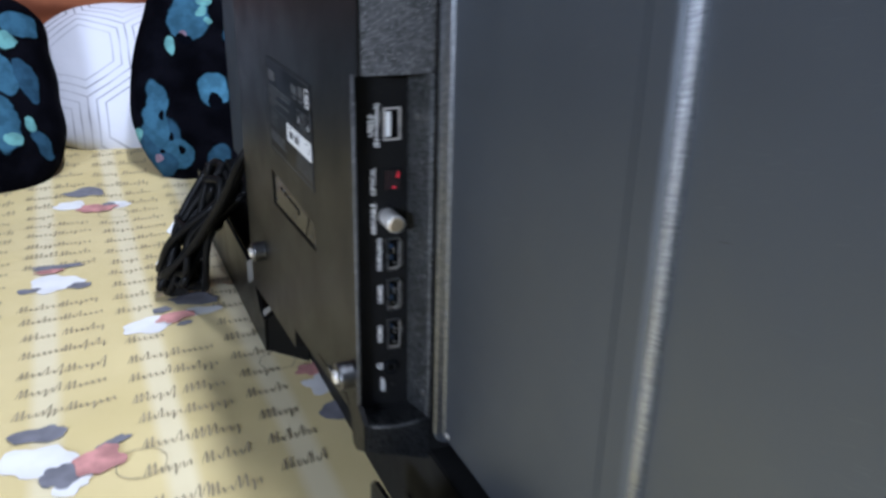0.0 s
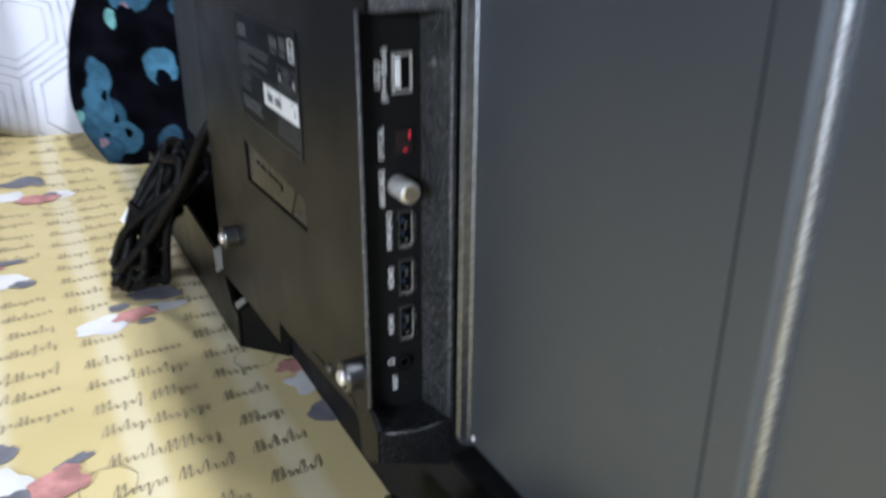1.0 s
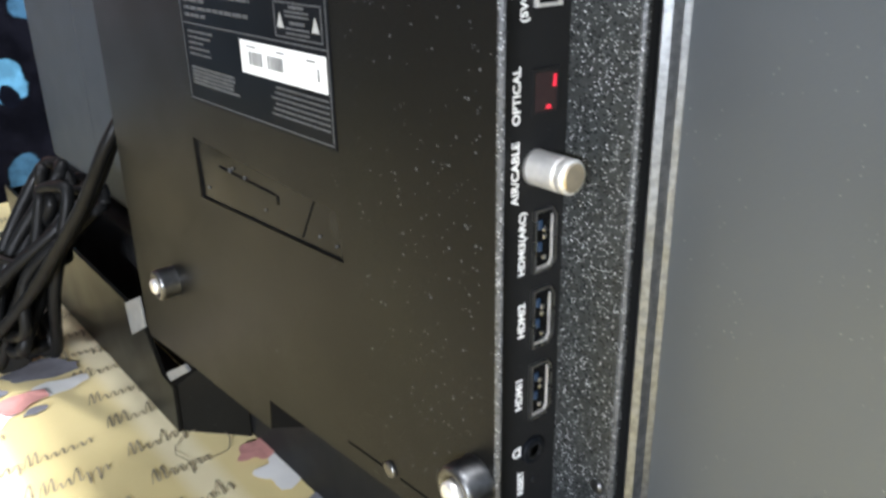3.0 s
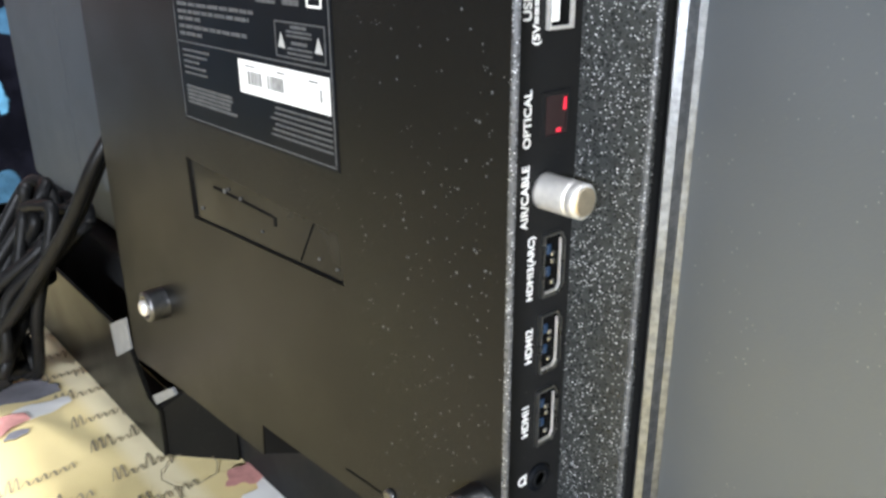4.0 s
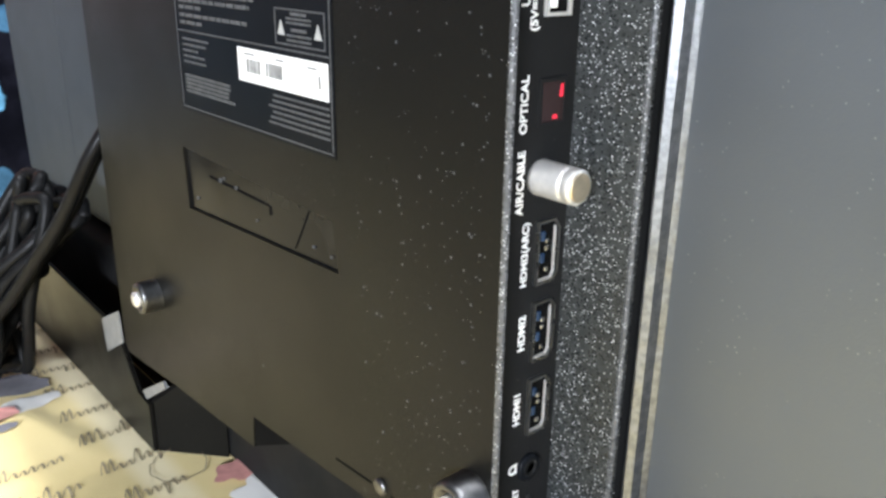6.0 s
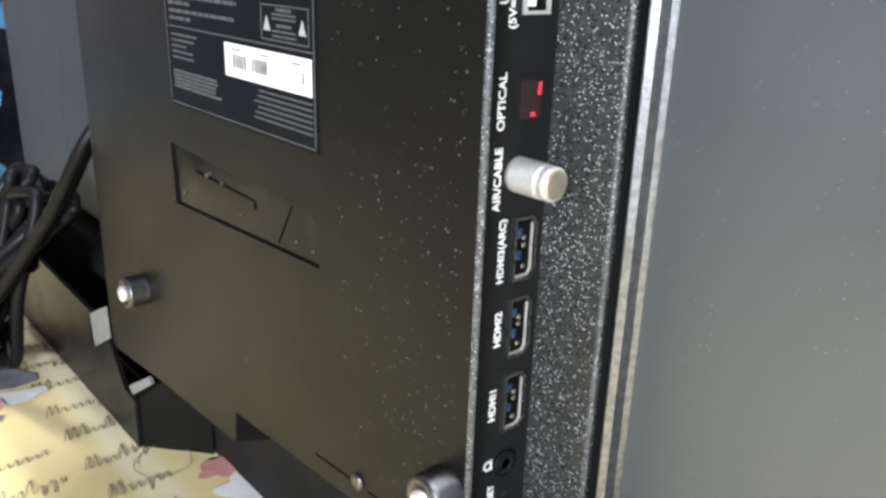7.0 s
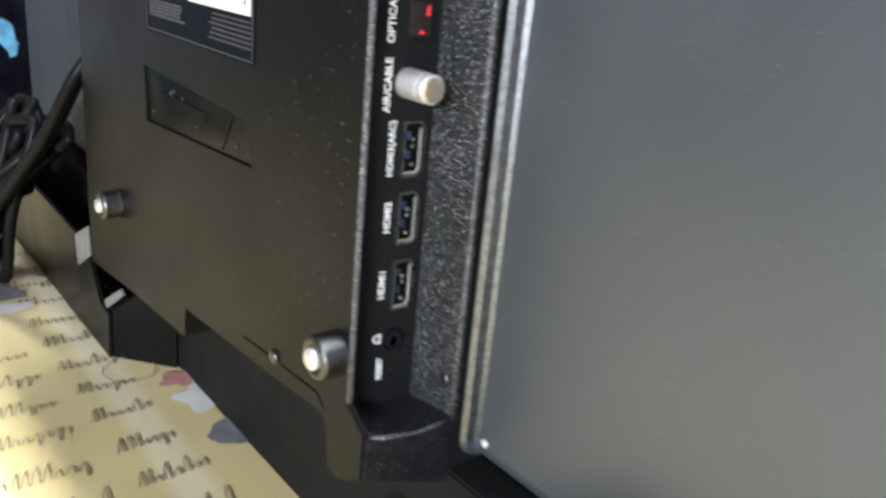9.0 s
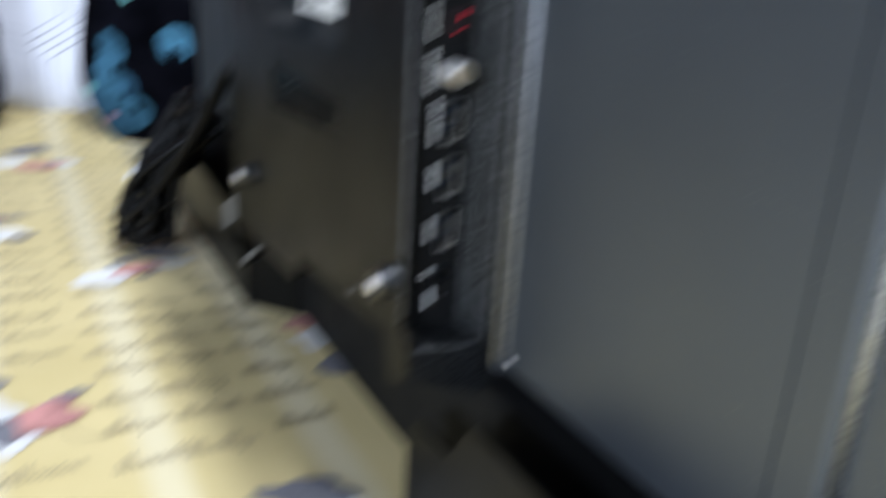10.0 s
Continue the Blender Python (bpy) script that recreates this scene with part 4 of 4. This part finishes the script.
bm = bmesh.new(); ring(bm, (0.1438, 0.6400), [(0.0042, YP + 0.0003), (0.0042, YP - 0.0010), (0.0036, YP - 0.0013), (0.0021, YP - 0.0013), (0.0018, YP - 0.0002), (0.0004, YP - 0.0002)], "y", 28)
jack = part("headphone_jack", bm, M_LABEL, tv, "round black jack", True)
bm = bmesh.new(); ring(bm, (0.1438, 0.6400), [(0.0026, YP - 0.0010), (0.0026, YP - 0.0015), (0.0020, YP - 0.0015), (0.0019, YP - 0.0010)], "y", 24)
part("sleeve", bm, M_DARKSTEEL, jack)
bm = bmesh.new(); ring(bm, (0.1450, 0.6290), [(0.0011, YP + 0.0003), (0.0011, YP - 0.0002), (0.0004, YP - 0.0001)], "y", 12)
part("reset_hole", bm, M_DARKSTEEL, plate)


def caption(text, x, z, size):
    m = Matrix.Translation((x, YP - 0.00012, z)) @ Matrix(((0, -1, 0, 0), (0, 0, -1, 0), (1, 0, 0, 0), (0, 0, 0, 1)))
    lettering("caption", text, size, m, M_INK, plate, "white printed caption")


caption("USB2.0", 0.1346, 0.7708, 0.0036)
caption("(5V===500mA)", 0.1376, 0.7706, 0.0033)
caption("OPTICAL", 0.1356, 0.7432, 0.0034)
caption("AIR/CABLE", 0.1355, 0.7242, 0.0034)
caption("HDMI3(ARC)", 0.1383, 0.7050, 0.0031)
caption("HDMI2", 0.1387, 0.6830, 0.0034)
caption("HDMI1", 0.1383, 0.6605, 0.0034)
caption("RESET", 0.1396, 0.6300, 0.0031)
bm = bmesh.new()
ring(bm, (0.1378, 0.6412), [(0.0016, YP + 0.0001), (0.0016, YP - 0.00015), (0.0010, YP - 0.00015), (0.0010, YP + 0.0001)], "y", 16)
box(bm, 0.1379, 0.1395, YP - 0.00015, YP, 0.6396, 0.6402); box(bm, 0.1379, 0.1395, YP - 0.00015, YP, 0.6422, 0.6428)
part("headphone_mark", bm, M_INK, plate)

# ---------------------------------------------------------------- power cord, folded up
cord = thing("power_cord", (0.09, 0.72, BED), "black power cord folded into a tangled bundle, resting on the bed", "cable")
for dx, dz in ((0.0, 0.0), (-0.0055, -0.0045)):
    bm = bmesh.new()
    tube(bm, [(0.158, 0.622, 0.722), (0.143 + dx, 0.622, 0.704 + dz), (0.128 + dx, 0.626, 0.682 + dz), (0.118 + dx, 0.646, 0.650 + dz), (0.106 + dx, 0.672, 0.618 + dz),
              (0.092 + dx, 0.694, 0.588 + dz), (0.076 + dx, 0.708, 0.566 + dz), (0.068 + dx, 0.722, 0.553 + dz), (0.074 + dx, 0.738, 0.548 + dz), (0.090, 0.744, 0.556 + dz)], 0.0036, 10)
    part("lead", bm, M_CORD, cord, "", True)
rg = random.Random(11)
for i in range(20):
    # each turn runs from the hanging top to the heap on the sheet and back, none quite alike
    tx, ty, tz = 0.122 + rg.uniform(-.016, .014), 0.722 + rg.uniform(-.030, .026), 0.624 + rg.uniform(-.030, .018)
    bx, by, bz = 0.082 + rg.uniform(-.018, .018), 0.735 + rg.uniform(-.024, .022), 0.537 + rg.uniform(-.003, .020)
    top, low = Vector((tx, ty, tz)), Vector((bx, by, bz))
    s = Vector((rg.uniform(-.008, .008), rg.choice((-1, 1)) * rg.uniform(.006, .017), rg.uniform(-.004, .006)))
    bow = Vector((rg.uniform(-.016, .006), rg.uniform(-.012, .012), rg.uniform(-.004, .004)))
    m_ = (top + low) / 2 + bow
    out = (top - low).normalized()
    bm = bmesh.new()
    tube(bm, [top - s, top + out * rg.uniform(.004, .010), top + s, m_ + s * rg.uniform(.3, 1.1), low + s, low - out * rg.uniform(.001, .004) + s * 0.2, low - s, m_ - s * rg.uniform(.3, 1.1), top - s * 0.9], rg.uniform(0.0033, 0.0042), 8, 7)
    part("loop", bm, M_CORD, cord, "", True)
bm = bmesh.new()
q = Vector((0.098, 0.727, 0.592)); way = Vector((0.030, -0.01, 0.100)).normalized(); sd = Vector((0, 1, 0)); up = way.cross(sd)
tube(bm, [q + 0.027 * math.cos(a * 0.7) * sd + 0.020 * math.sin(a * 0.7) * up + way * 0.001 * a for a in range(11)], 0.0022, 6, 4)
part("tie", bm, M_CORD, cord)
# plug with its moulded collar and two prongs
m_plug = Matrix.Translation((0.074, 0.722, 0.535)) @ Euler((0.15, 1.25, -0.35)).to_matrix().to_4x4()
bm = bmesh.new(); prism(bm, [(-.0060, -.010), (.0060, -.010), (.0075, .004), (.0050, .012), (-.0050, .012), (-.0075, .004)], "y", -0.0055, 0.0055, 0.0016)
bmesh.ops.transform(bm, matrix=m_plug, verts=bm.verts)
plug = part("plug", bm, M_CORD, cord, "moulded black plug")
bm = bmesh.new(); ring(bm, (0, 0), [(0.0046, 0.010), (0.0042, 0.016), (0.0046, 0.017), (0.0038, 0.024)], "z", 12)
bmesh.ops.transform(bm, matrix=m_plug, verts=bm.verts)
part("strain_relief", bm, M_CORD, plug, "", True)
for px in (-0.0032, 0.0032):
    bm = bmesh.new(); box(bm, px - 0.0004, px + 0.0004, -0.003, 0.003, -0.022, -0.010)
    bmesh.ops.transform(bm, matrix=m_plug, verts=bm.verts)
    part("prong", bm, M_BRASS, plug)
for (tx, ty, tz), turn, (w2, h2) in (((0.084, 0.762, 0.583), (0.35, 0.75, 0.9), (0.005, 0.012)), ((0.066, 0.755, 0.552), (0.2, 0.5, 0.5), (0.005, 0.008)), ((0.092, 0.712, 0.562), (0.5, 0.7, 0.2), (0.002, 0.007))):
    bm = bmesh.new(); box(bm, -0.0004, 0.0004, -w2, w2, -h2, h2)
    bmesh.ops.transform(bm, matrix=Matrix.Translation((tx, ty, tz)) @ Euler(turn).to_matrix().to_4x4(), verts=bm.verts)
    part("paper_tag", bm, M_TAG, cord, "small white paper tag")
